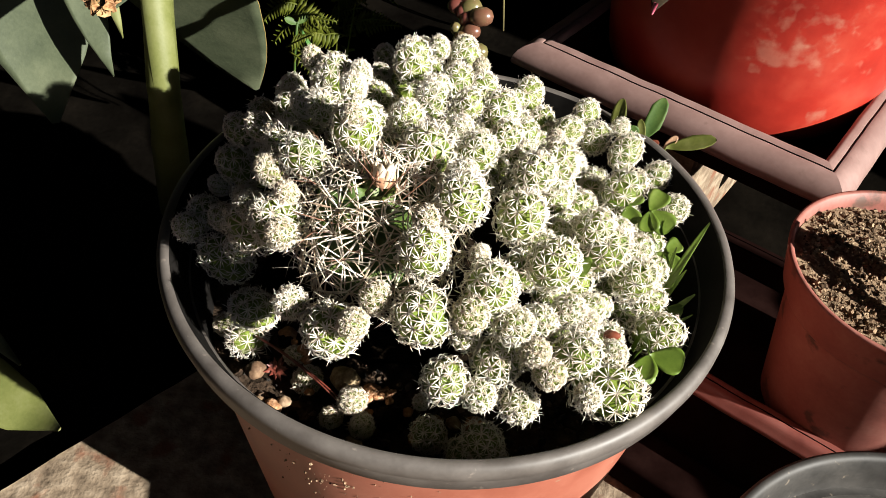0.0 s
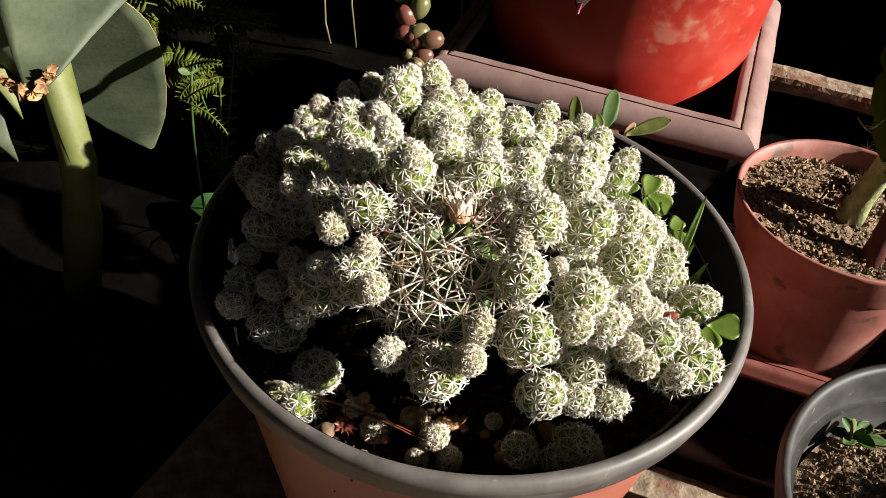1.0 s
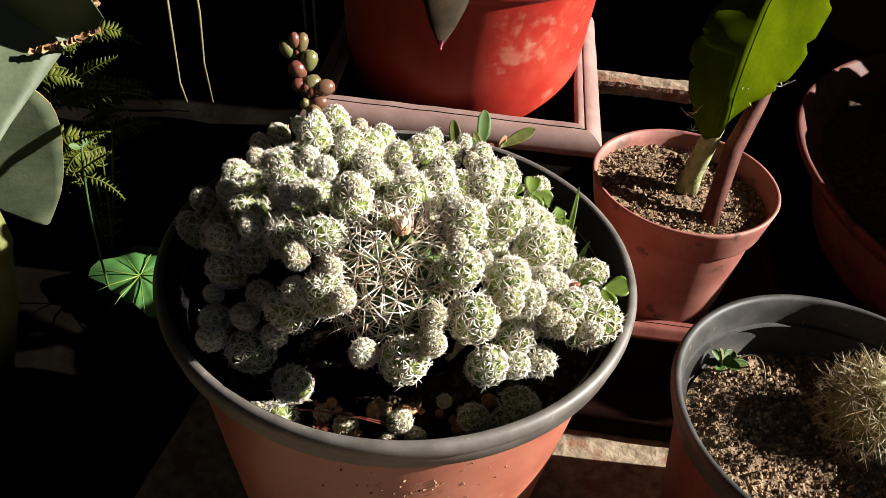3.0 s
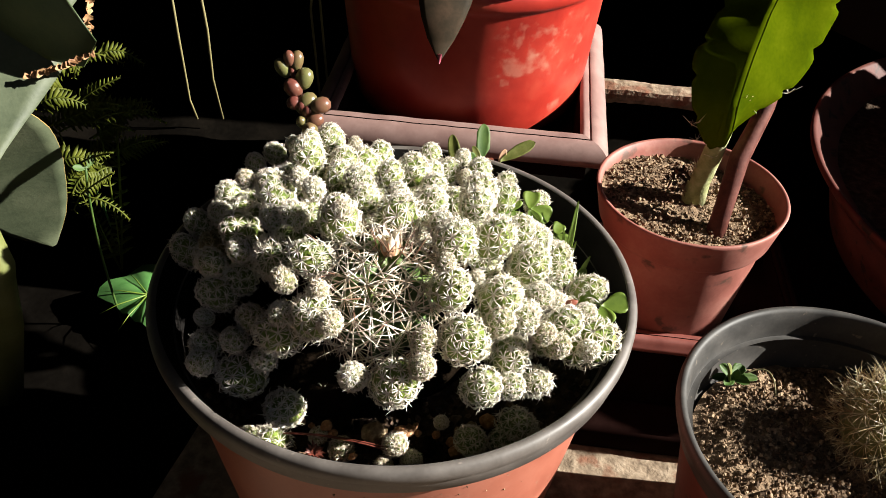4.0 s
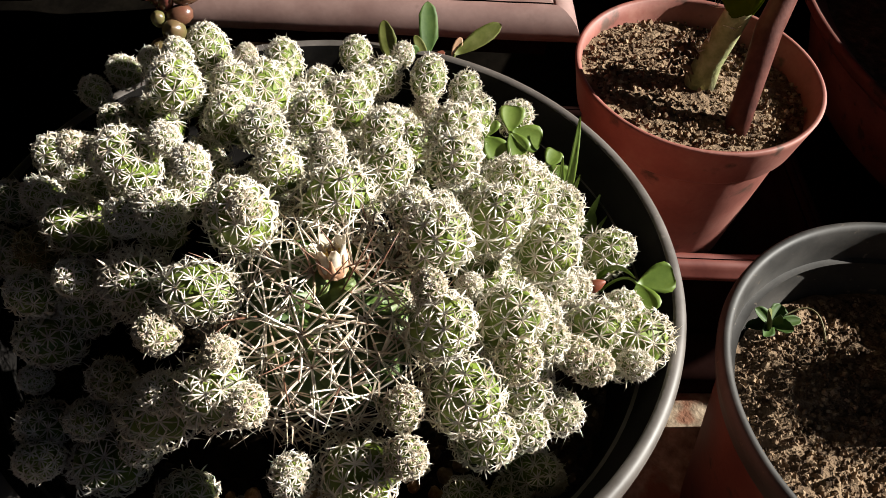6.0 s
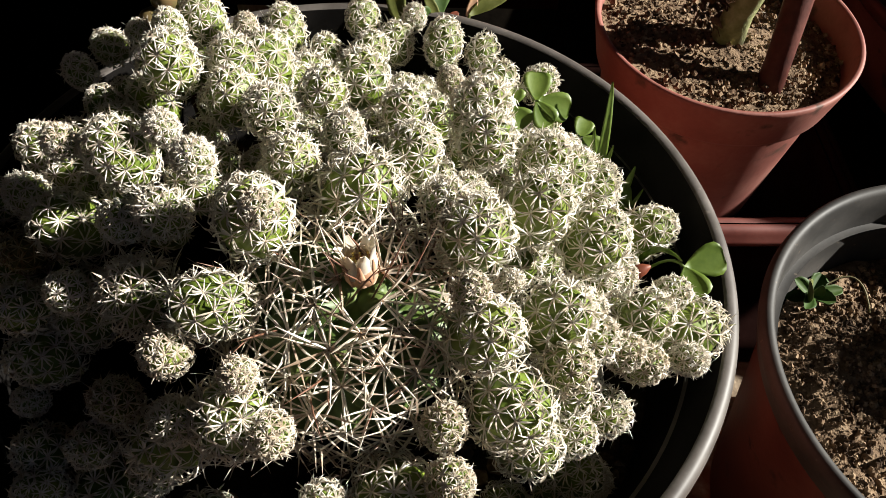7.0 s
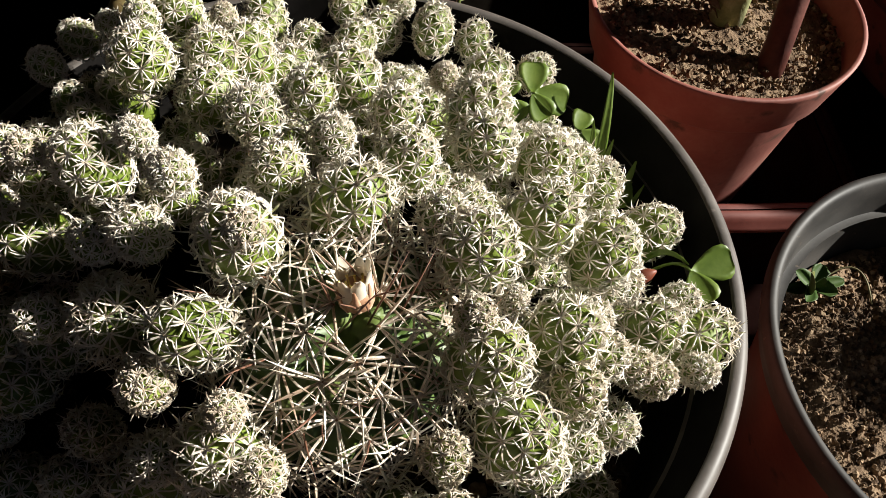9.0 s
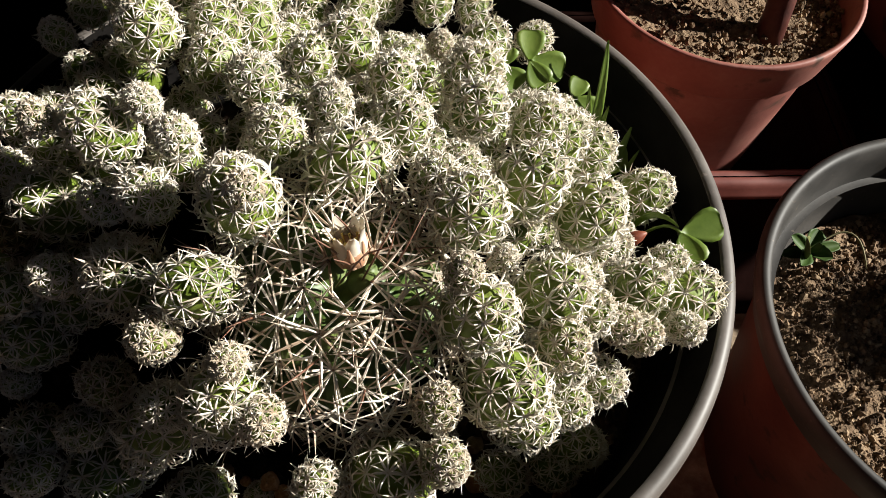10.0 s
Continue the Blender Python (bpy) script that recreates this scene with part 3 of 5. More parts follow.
mesh_part("rim", *lathe([(0.066, 0.1095), (0.0715, 0.1090), (0.0730, 0.1105), (0.0738, 0.1155), (0.0750, 0.1170), (0.0757, 0.1200), (0.0752, 0.1230), (0.0738, 0.1240), (0.0722, 0.1236), (0.0712, 0.1222), (0.0703, 0.1180), (0.0700, 0.1168), (0.0698, 0.1155), (0.0696, 0.1140), (0.0682, 0.1035), (0.0680, 0.1024), (0.0677, 0.1012), (0.0674, 0.0998), (0.0625, 0.080), (0.0, 0.076)], 144, 0.002, 4), M_BLACKPOT, blk, "grey-black plastic rim and stepped inside")
blk_soil = thing("pot_soil", 0.1505, -0.1326, 0.0930, "crumbly brown soil with small gravel", "soil", kind="stuff")


def mound(x, y):
    return 0.0065 * math.exp(-((x + 0.020) ** 2 + (y - 0.034) ** 2) / (2 * 0.020 ** 2)) - 0.006 * math.exp(-((x + 0.012) ** 2 + (y + 0.004) ** 2) / (2 * 0.020 ** 2))


soil_disc("soil_bed", 0.0645, 0.0, M_SOIL_PALE, blk_soil, 0.0032, 15, relief=mound)


def on_bed(rng):
    a, q = rng.uniform(0, 6.283), 0.0615 * math.sqrt(rng.random())
    x, y = q * math.cos(a), q * math.sin(a)
    return x, y, mound(x, y) + 0.0032 * (noise.noise((x * 70 + 15, y * 70, 0)) + 0.6 * noise.noise((x * 220, y * 220, 15))) + rng.uniform(-0.0004, 0.0012)


mesh_part("soil_crumbs", *grains(9000, on_bed, 0.0002, 0.0016, 13), M_GRAIN, blk_soil, smooth=False)


# the bright red pot in the saucer
red = thing("red_flower_pot", 0.178, 0.2215, 0.1037, "scuffed bright red plastic pot standing in a saucer", "pot")
mesh_part("body", *lathe([(0.0, 0.0), (0.064, 0.0), (0.0715, 0.0012), (0.0758, 0.0045), (0.0786, 0.010), (0.0804, 0.019), (0.0818, 0.032), (0.0830, 0.046), (0.0842, 0.060), (0.0868, 0.092), (0.0873, 0.0945), (0.0893, 0.0958), (0.0900, 0.098), (0.0915, 0.110), (0.088, 0.110), (0.082, 0.10), (0.0, 0.10)], 112, 0.003, 21), M_RED, red)
mesh_part("rim", *lathe([(0.0912, 0.1105), (0.0940, 0.1108), (0.0948, 0.1115), (0.0952, 0.1165), (0.0945, 0.1180), (0.0925, 0.1176), (0.0885, 0.1102)], 112, 0.003, 21), M_RED, red)

far_pot = thing("large_flower_pot", 0.549, -0.0745, 0.0, "large dull red plastic pot with a sunlit rim, colour darkened for shade", "pot")
mesh_part("body", *lathe([(0.0, 0.0), (0.180, 0.0), (0.185, 0.004), (0.203, 0.060), (0.197, 0.060), (0.190, 0.046), (0.0, 0.046)], 128, 0.002, 2), M_SHADE_RED, far_pot)
mesh_part("rim", *lathe([(0.203, 0.0602), (0.2085, 0.0605), (0.2105, 0.062), (0.2205, 0.074), (0.2203, 0.077), (0.2185, 0.078), (0.2160, 0.0765), (0.2065, 0.062), (0.1970, 0.0602)], 128, 0.002, 2), M_SHADE_RED, far_pot)
far_soil = thing("pot_soil", 0.549, -0.0745, 0.0580, "dark shaded soil in a large pot", "soil", kind="stuff")
soil_disc("soil_bed", 0.1960, 0.0, M_SOIL, far_soil, 0.004, 31)

# ---------------------------------------------------------------- the clustering cactus
cactus = thing("thimble_cactus", 0, 0, 0.128, "clustering cactus of many green heads under starry white spines", "cactus")
CROWN = Vector((-0.004, -0.004, 0.125))


def spine_mesh(base, tang, norm, length, width, rise, tip_rise, rng):
    """Tapered, slightly bowed needles, vectorised: arrays of base points, directions and normals."""
    n = len(base)
    side = np.cross(norm, tang)
    L = length[:, None]
    mid = base + tang * L * 0.55 + norm * L * rise[:, None]
    tip = base + tang * L * 0.97 + norm * L * tip_rise[:, None]
    verts = np.empty((n, 7, 3))
    w = width[:, None]
    for k, (cs, cn) in enumerate(((1.0, -0.25), (-1.0, -0.25), (0.0, 0.8))):
        verts[:, k] = base + side * w * 0.8 * cs + norm * w * 0.8 * cn
        verts[:, 3 + k] = mid + side * w * cs + norm * w * cn
    verts[:, 6] = tip
    pat = [(0, 1, 4, 3), (1, 2, 5, 4), (2, 0, 3, 5), (3, 4, 6), (4, 5, 6), (5, 3, 6)]
    faces = [tuple(7 * i + q for q in f) for i in range(n) for f in pat]
    return verts.reshape(-1, 3), faces


head_count = [0]


def head(x, y, z, r, long=1.0, axis=None, spacing=None, reach=None, count=11, flesh=None, spine=None, lift=0.0, parent=None, origin=(0, 0, 0.128), width=None, low=-0.90, bow=1.0, relief=0.15, mesh=(22, 36), name="cactus_head", sink=0.22, jitter=0.12, wool=None, clear=None):
    """One head: a tubercled body under spirals of starry spine clusters."""
    head_count[0] += 1
    rng = np.random.default_rng(1000 + head_count[0])
    if r < 0.012:
        r *= 0.97 - 20 * max(0.0, r - 0.0045)
    c = np.array((x, y, z))
    ax = Vector(axis) if axis else (Vector((x, y, z)) - CROWN) + Vector((0, 0, 0.035))
    ax = ax.normalized()
    ax = (ax + Vector(rng.normal(0, jitter, 3))).normalized()
    if long == 1.0 and sink:
        # a short column: the body goes on inwards below the visible top
        tall = sink + (0.16 if r > 0.0055 else 0.0)
        long = 1 + tall
        c = c - np.array(ax) * r * tall
    q = np.array(ax.to_track_quat("Z", "X").to_matrix())
    spacing = spacing or r * (0.55 + 18 * r) * rng.uniform(0.94, 1.10)
    fluff = rng.random() ** 2 if reach is None else 0.0
    reach = reach or spacing * (0.80 if r > 0.0045 else 0.86) * (1 + 0.28 * fluff)
    lift += 0.09 * fluff
    surf = 4 * math.pi * r * r * (0.4 + 0.6 * long)
    n = int(surf / spacing ** 2 * 1.28 * (1 - low) / 2) + 3
    i = np.arange(n)
    u = 0.985 - (0.985 - low) * (i / (n - 1)) ** 1.22
    phi = i * 2.399963 + rng.uniform(0, 6.28)
    s = np.sqrt(1 - u * u)
    ar = np.stack([s * np.cos(phi), s * np.sin(phi), u], 1)
    sig = 0.44 * spacing / r
    # body
    rings, seg = mesh
    th = np.linspace(0.0, math.pi, rings + 1)[1:-1]
    fi = np.linspace(0, 2 * math.pi, seg, endpoint=False)
    d = np.concatenate([[(0, 0, 1)], np.stack([np.outer(np.sin(th), np.cos(fi)), np.outer(np.sin(th), np.sin(fi)), np.outer(np.cos(th), np.ones(seg))], -1).reshape(-1, 3), [(0, 0, -1)]])
    ang = np.arccos(np.clip(d @ ar.T, -1, 1)).min(1)
    rad = r * (1 - relief + relief * np.exp(-(ang / sig) ** 2))
    v = d * rad[:, None] * np.array((1, 1, long))
    v = v @ q.T + c - np.array(origin)
    f = [(0, 1 + j, 1 + (j + 1) % seg) for j in range(seg)]
    for k in range(rings - 2):
        o = 1 + k * seg
        f += [(o + j, o + seg + j, o + seg + (j + 1) % seg, o + (j + 1) % seg) for j in range(seg)]
    o = 1 + (rings - 2) * seg
    f += [(o + j, len(d) - 1, o + (j + 1) % seg) for j in range(seg)]
    body = mesh_part(name, v, f, flesh or M_FLESH, parent or cactus)
    # spines
    scale = np.array((1, 1, long))
    p = ar * r * 1.0 * scale
    nn = ar / scale
    nn /= np.linalg.norm(nn, axis=1)[:, None]
    t1 = np.cross(nn, np.array((0.3, 0.2, 1.0)))
    t1 /= np.linalg.norm(t1, axis=1)[:, None]
    t2 = np.cross(nn, t1)
    m = count
    a = (np.arange(m) / m * 2 * math.pi)[None, :] + rng.uniform(0, 6.28, (n, 1)) + rng.normal(0, 0.13, (n, m))
    tang = (t1[:, None] * np.cos(a)[..., None] + t2[:, None] * np.sin(a)[..., None]).reshape(-1, 3)
    norm = np.repeat(nn, m, 0)
    base = np.repeat(p, m, 0) + norm * 0.00012
    young = np.repeat(np.clip((u - 0.55) / 0.45, 0, 1), m)
    length = reach * rng.uniform(0.72, 1.12, n * m) * (1 - 0.25 * young)
    rise = bow * rng.uniform(0.08, 0.20, n * m) + lift + 0.12 * young
    tipr = rng.uniform(-0.14, 0.13, n * m) + lift * 2 + 0.20 * young
    stray = rng.random(n * m) < 0.12
    rise = rise + stray * rng.uniform(0.05, 0.25, n * m)
    tipr = tipr + stray * rng.uniform(0.20, 0.70, n * m)
    wd = (width or (0.00010 + 0.0135 * r)) * rng.uniform(0.8, 1.2, n * m)
    keep = rng.random(n * m) > 0.05
    if clear:
        # no spines where the flower stands
        mids = (base + tang * length[:, None] * 0.6) @ q.T + c
        keep &= np.linalg.norm(mids - np.array(clear), axis=1) > 0.0058
    sv, sf = spine_mesh((base)[keep], tang[keep], norm[keep], length[keep], wd[keep], rise[keep], tipr[keep], rng)
    tagged(mesh_part("spine_cover", sv @ q.T + c - np.array(origin), sf, spine or M_SPINE, body, smooth=False), kind="stuff")
    # woolly areoles in the middle of the clusters
    w = 0.55 * (0.00045 + 0.02 * r) * rng.uniform(0.8, 1.3, n)[:, None]
    top = p + nn * (0.0001 + w * 1.1)
    av = np.stack([top, p + t1 * w, p + t2 * w, p - t1 * w, p - t2 * w], 1).reshape(-1, 3)
    af = [tuple(5 * i + q for q in f) for i in range(n) for f in ((0, 1, 2), (0, 2, 3), (0, 3, 4), (0, 4, 1))]
    tagged(mesh_part("areole_wool", av @ q.T + c - np.array(origin), af, wool or M_AREOLE, body), kind="stuff")
    return body


head(-0.0646, -0.0008, 0.2086, 0.0039)
head(-0.0543, -0.0088, 0.2078, 0.0072, reach=0.0052, lift=0.12)
head(-0.0466, -0.0240, 0.2146, 0.0061, 1.38, axis=(0.86, -0.5, 0.05))
head(-0.0573, -0.0246, 0.2102, 0.0043, spine=M_SPINE_TAN)
head(-0.0505, -0.0385, 0.2134, 0.0030, spine=M_SPINE_TAN)
head(-0.0537, -0.0402, 0.2045, 0.0081)
head(-0.0512, -0.0482, 0.2068, 0.0040, spine=M_SPINE_TAN)
head(-0.0622, -0.0335, 0.2034, 0.0038)
head(-0.0674, -0.0139, 0.1876, 0.0046)
head(-0.0644, -0.0307, 0.1933, 0.0073)
head(-0.0747, 0.0041, 0.1883, 0.0063)
head(-0.0729, 0.0087, 0.1995, 0.0049)
head(-0.0836, -0.0084, 0.1767, 0.0054)
head(-0.0753, -0.0169, 0.1826, 0.0044)
head(-0.0881, -0.0154, 0.1759, 0.0046)
head(-0.0767, -0.0204, 0.1689, 0.0079)
head(-0.0687, -0.0284, 0.1799, 0.0044)
head(-0.0725, 0.0484, 0.1768, 0.0060)
head(-0.0655, 0.0300, 0.1900, 0.0046, flesh=M_FLESH_GOLD, spine=M_SPINE_GOLD)
head(-0.0633, 0.0586, 0.1805, 0.0053)
head(-0.0587, 0.0381, 0.1970, 0.0042)
head(-0.0488, 0.0552, 0.1913, 0.0061)
head(-0.0500, 0.0273, 0.2171, 0.0031, spine=M_SPINE_TAN)
head(-0.0275, 0.0831, 0.1847, 0.0040)
head(-0.0159, 0.0877, 0.1831, 0.0046, 1.20)
head(-0.0416, 0.0211, 0.2147, 0.0068)
head(-0.0329, 0.0159, 0.2197, 0.0032)
head(-0.0341, -0.0002, 0.2250, 0.0037)
head(-0.0502, 0.0024, 0.2158, 0.0039)
head(-0.0438, -0.0031, 0.2188, 0.0044)
head(-0.0320, -0.0168, 0.2205, 0.0076, 1.52, axis=(-0.05, -0.2, 1))
head(-0.0324, -0.0204, 0.2283, 0.0031, spine=M_SPINE_TAN)
head(-0.0160, 0.0482, 0.2043, 0.0072, 1.25)
head(-0.0117, 0.0734, 0.1955, 0.0033)
head(-0.0060, 0.0676, 0.1997, 0.0037)
head(0.0041, 0.0690, 0.1973, 0.0059)
head(0.0100, 0.0561, 0.1989, 0.0030, spine=M_SPINE_TAN)
head(0.0329, 0.0760, 0.1754, 0.0062)
head(0.0012, 0.0489, 0.1968, 0.0063)
head(0.0035, 0.0110, 0.2127, 0.0053)
head(0.0133, 0.0106, 0.2102, 0.0065, 1.20)
head(0.0469, 0.0510, 0.1754, 0.0056)
head(0.0565, 0.0679, 0.1729, 0.0053)
head(0.0592, 0.0550, 0.1702, 0.0057)
head(0.0686, 0.0572, 0.1740, 0.0034)
head(0.0701, 0.0444, 0.1734, 0.0059)
head(0.0316, 0.0001, 0.2088, 0.0027, spine=M_SPINE_TAN)
head(0.0225, -0.0221, 0.2120, 0.0062, 1.15)
head(0.0151, -0.0029, 0.2112, 0.0052)
head(-0.0104, -0.0210, 0.2178, 0.0084)
head(-0.0171, -0.0068, 0.2191, 0.0052)
head(-0.0001, -0.0342, 0.2193, 0.0042)
head(-0.0006, -0.0438, 0.2182, 0.0074, 1.20, axis=(-0.05, -0.2, 1))
head(-0.0104, -0.0536, 0.2200, 0.0033, spine=M_SPINE_TAN)
head(-0.0108, -0.0580, 0.2112, 0.0074, 1.30, axis=(-0.05, -0.3, 1))
head(0.0059, -0.0492, 0.2030, 0.0027)
head(-0.0101, -0.0672, 0.1953, 0.0092, 1.12, axis=(0, -0.3, 1))
head(-0.0018, -0.0697, 0.1702, 0.0075)
head(-0.0235, -0.0631, 0.1977, 0.0041, 1.25, axis=(0.35, -0.1, 1), spine=M_SPINE_TAN)
head(-0.0291, -0.0719, 0.1964, 0.0042, spine=M_SPINE_TAN)
head(-0.0360, -0.0657, 0.1870, 0.0091)
head(-0.0481, -0.0581, 0.1885, 0.0044)
head(0.0166, -0.0432, 0.2123, 0.0074, 1.40, axis=(0.05, -0.15, 1))
head(0.0268, -0.0522, 0.2031, 0.0079, 1.20)
head(0.0454, -0.0222, 0.1920, 0.0062)
head(0.0609, -0.0271, 0.1729, 0.0067, 1.30)
head(0.0091, -0.0607, 0.2019, 0.0079)
head(0.0031, -0.0696, 0.1998, 0.0050, spine=M_SPINE_TAN)
head(0.0166, -0.0655, 0.1912, 0.0053)
head(0.0348, -0.0521, 0.1837, 0.0050)
head(0.0372, -0.0658, 0.1806, 0.0068)
head(0.0230, -0.0705, 0.1859, 0.0040, spine=M_SPINE_TAN)
head(0.0275, -0.0741, 0.1806, 0.0044, spine=M_SPINE_TAN)
head(0.0471, -0.0653, 0.1804, 0.0040)
head(0.0697, -0.0435, 0.1652, 0.0073)
head(0.0483, -0.0721, 0.1712, 0.0094)
head(0.0386, -0.0791, 0.1772, 0.0034)
head(0.0137, -0.0651, 0.1746, 0.0077)
head(0.0084, -0.0733, 0.1681, 0.0049)
head(0.0206, -0.0727, 0.1633, 0.0056)
head(0.0835, 0.0143, 0.1692, 0.0050)
head(0.0050, -0.0185, 0.2171, 0.0061)
head(-0.0662, -0.0349, 0.1587, 0.0070)
head(-0.0698, -0.0225, 0.1304, 0.0046)
head(-0.0529, -0.0338, 0.1333, 0.0032, spine=M_SPINE_TAN)
head(-0.0475, -0.0433, 0.1321, 0.0045, spine=M_SPINE_TAN)
head(-0.0306, -0.0566, 0.1397, 0.0046, spine=M_SPINE_TAN)
head(0.0118, -0.0777, 0.1481, 0.0062)
head(-0.0089, 0.0141, 0.2118, 0.0057)
head(0.0544, -0.0160, 0.1835, 0.0053)
head(0.0506, -0.0246, 0.1847, 0.0074)
head(0.0104, 0.0489, 0.1932, 0.0069)
head(-0.0072, 0.0357, 0.2003, 0.0061)
head(-0.0560, 0.0253, 0.1970, 0.0078)
head(0.0001, -0.0011, 0.2117, 0.0042)
head(0.0830, 0.0392, 0.1649, 0.0052)
head(0.0308, -0.0121, 0.2094, 0.0069)
head(0.0401, -0.0539, 0.1806, 0.0040)
head(-0.0643, 0.0043, 0.1904, 0.0055)
head(-0.0804, 0.0011, 0.1809, 0.0032)
head(0.0646, 0.0159, 0.1774, 0.0072)
head(0.0644, -0.0130, 0.1738, 0.0049)
head(0.0255, -0.0559, 0.1823, 0.0052)
head(-0.0780, -0.0238, 0.1368, 0.0040, spine=M_SPINE_TAN)
head(-0.0702, -0.0308, 0.1372, 0.0054, spacing=0.0046, reach=0.0042, count=10, lift=0.12)
head(-0.0376, -0.0600, 0.1345, 0.0034, spine=M_SPINE_TAN)
head(-0.0270, -0.0632, 0.1345, 0.0037)
head(-0.0075, -0.0528, 0.1350, 0.0026, spine=M_SPINE_TAN)
head(0.0056, -0.0777, 0.1420, 0.0056)
head(0.0158, -0.0796, 0.1420, 0.0040)
head(-0.0051, -0.0710, 0.1420, 0.0056)
head(-0.0424, -0.0171, 0.1420, 0.0052)
# the old bare head in the middle, with long spines
head(-0.0235, -0.0327, 0.1943, 0.0238, 1.0, (-0.15, -0.40, 1.0), spacing=0.0096, reach=0.0125, count=15, flesh=M_FLESH_OLD, spine=M_SPINE_OLD, lift=0.10, width=0.00026, low=-0.30, bow=0.35, relief=0.26, mesh=(48, 80), sink=0.0, jitter=0.05, wool=M_AREOLE_OLD, clear=(-0.0232, -0.0400, 0.2190))
# further heads deep between them
head(0.0480, -0.0183, 0.1655, 0.0048, low=-0.25, spacing=0.0033)
head(0.0405, -0.0291, 0.1727, 0.0067, low=-0.25, spacing=0.0046)
head(0.0254, 0.0523, 0.1750, 0.0071, low=-0.25, spacing=0.0048)
head(-0.0205, 0.0276, 0.1909, 0.0063, low=-0.25, spacing=0.0043)
head(0.0182, 0.0470, 0.1814, 0.0050, low=-0.25, spacing=0.0034)
head(0.0131, 0.0725, 0.1796, 0.0056, low=-0.25, spacing=0.0038)
head(0.0497, -0.0494, 0.1689, 0.0048, low=-0.25, spacing=0.0033)
head(0.0546, 0.0261, 0.1649, 0.0064, low=-0.25, spacing=0.0044)
head(-0.0308, 0.0512, 0.1902, 0.0062, low=-0.25, spacing=0.0042)
head(0.0315, 0.0131, 0.1873, 0.0056, low=-0.25, spacing=0.0038)
head(-0.0246, 0.0026, 0.2001, 0.0059, low=-0.25, spacing=0.0040)
head(-0.0472, 0.0442, 0.1899, 0.0053, low=-0.25, spacing=0.0036)
head(-0.0366, 0.0419, 0.1940, 0.0055, low=-0.25, spacing=0.0037)
head(0.0212, -0.0377, 0.1852, 0.0066, low=-0.25, spacing=0.0045)
head(0.0038, 0.0737, 0.1867, 0.0060, low=-0.25, spacing=0.0041)
head(0.0590, 0.0072, 0.1622, 0.0059, low=-0.25, spacing=0.0040)
head(0.0089, -0.0045, 0.1896, 0.0050, low=-0.25, spacing=0.0034)
head(0.0223, -0.0569, 0.1689, 0.0052, low=-0.25, spacing=0.0035)
head(0.0612, -0.0028, 0.1667, 0.0060, low=-0.25, spacing=0.0041)
head(-0.0069, 0.0115, 0.1947, 0.0067, low=-0.25, spacing=0.0046)
head(0.0177, 0.0325, 0.1812, 0.0057, low=-0.25, spacing=0.0039)
head(-0.0579, 0.0179, 0.1828, 0.0046, low=-0.25, spacing=0.0031)
head(-0.0390, 0.0272, 0.1970, 0.0069, low=-0.25, spacing=0.0047)
head(0.0007, 0.0190, 0.1892, 0.0069, low=-0.25, spacing=0.0047)
head(0.0491, -0.0049, 0.1698, 0.0048, low=-0.25, spacing=0.0033)
head(-0.0675, 0.0314, 0.1825, 0.0066, low=-0.25, spacing=0.0045)
head(0.0255, -0.0155, 0.1870, 0.0046, low=-0.25, spacing=0.0031)
head(0.0373, 0.0611, 0.1732, 0.0046, low=-0.25, spacing=0.0031)
head(0.0669, 0.0187, 0.1640, 0.0048, low=-0.25, spacing=0.0033)
head(-0.0459, 0.0557, 0.1786, 0.0048, low=-0.25, spacing=0.0033)
head(-0.0533, 0.0408, 0.1825, 0.0053, low=-0.25, spacing=0.0036)
head(-0.0286, 0.0664, 0.1852, 0.0047, low=-0.25, spacing=0.0032)
head(0.0059, 0.0570, 0.1812, 0.0058, low=-0.25, spacing=0.0039)
head(0.0315, -0.0372, 0.1750, 0.0058, low=-0.25, spacing=0.0039)
head(0.0580, 0.0402, 0.1589, 0.0055, low=-0.25, spacing=0.0037)
head(0.0196, -0.0090, 0.1906, 0.0051, low=-0.25, spacing=0.0035)
head(0.0131, -0.0508, 0.1807, 0.0066, low=-0.25, spacing=0.0045)
head(0.0458, 0.0286, 0.1739, 0.0049, low=-0.25, spacing=0.0033)
head(0.0478, 0.0369, 0.1688, 0.0052, low=-0.25, spacing=0.0035)
head(0.0421, -0.0541, 0.1673, 0.0050, low=-0.25, spacing=0.0034)
head(-0.0193, 0.0567, 0.1894, 0.0064, low=-0.25, spacing=0.0044)
head(0.0203, 0.0148, 0.1878, 0.0048, low=-0.25, spacing=0.0033)
head(0.0250, 0.0221, 0.1830, 0.0063, low=-0.25, spacing=0.0043)
head(0.0337, -0.0062, 0.1886, 0.0050, low=-0.25, spacing=0.0034)
head(-0.0394, 0.0158, 0.1945, 0.0062, low=-0.25, spacing=0.0042)
head(0.0465, 0.0572, 0.1654, 0.0048, low=-0.25, spacing=0.0033)
head(-0.0254, -0.0089, 0.1998, 0.0052, low=-0.25, spacing=0.0035)
head(0.0268, -0.0268, 0.1855, 0.0062, low=-0.25, spacing=0.0042)
head(0.0453, 0.0035, 0.1770, 0.0062, low=-0.25, spacing=0.0042)
head(0.0219, 0.0018, 0.1883, 0.0047, low=-0.25, spacing=0.0032)
head(-0.0057, 0.0479, 0.1863, 0.0051, low=-0.25, spacing=0.0035)
head(0.0037, -0.0589, 0.1778, 0.0046, low=-0.25, spacing=0.0031)
head(0.0343, 0.0439, 0.1728, 0.0050, low=-0.25, spacing=0.0034)
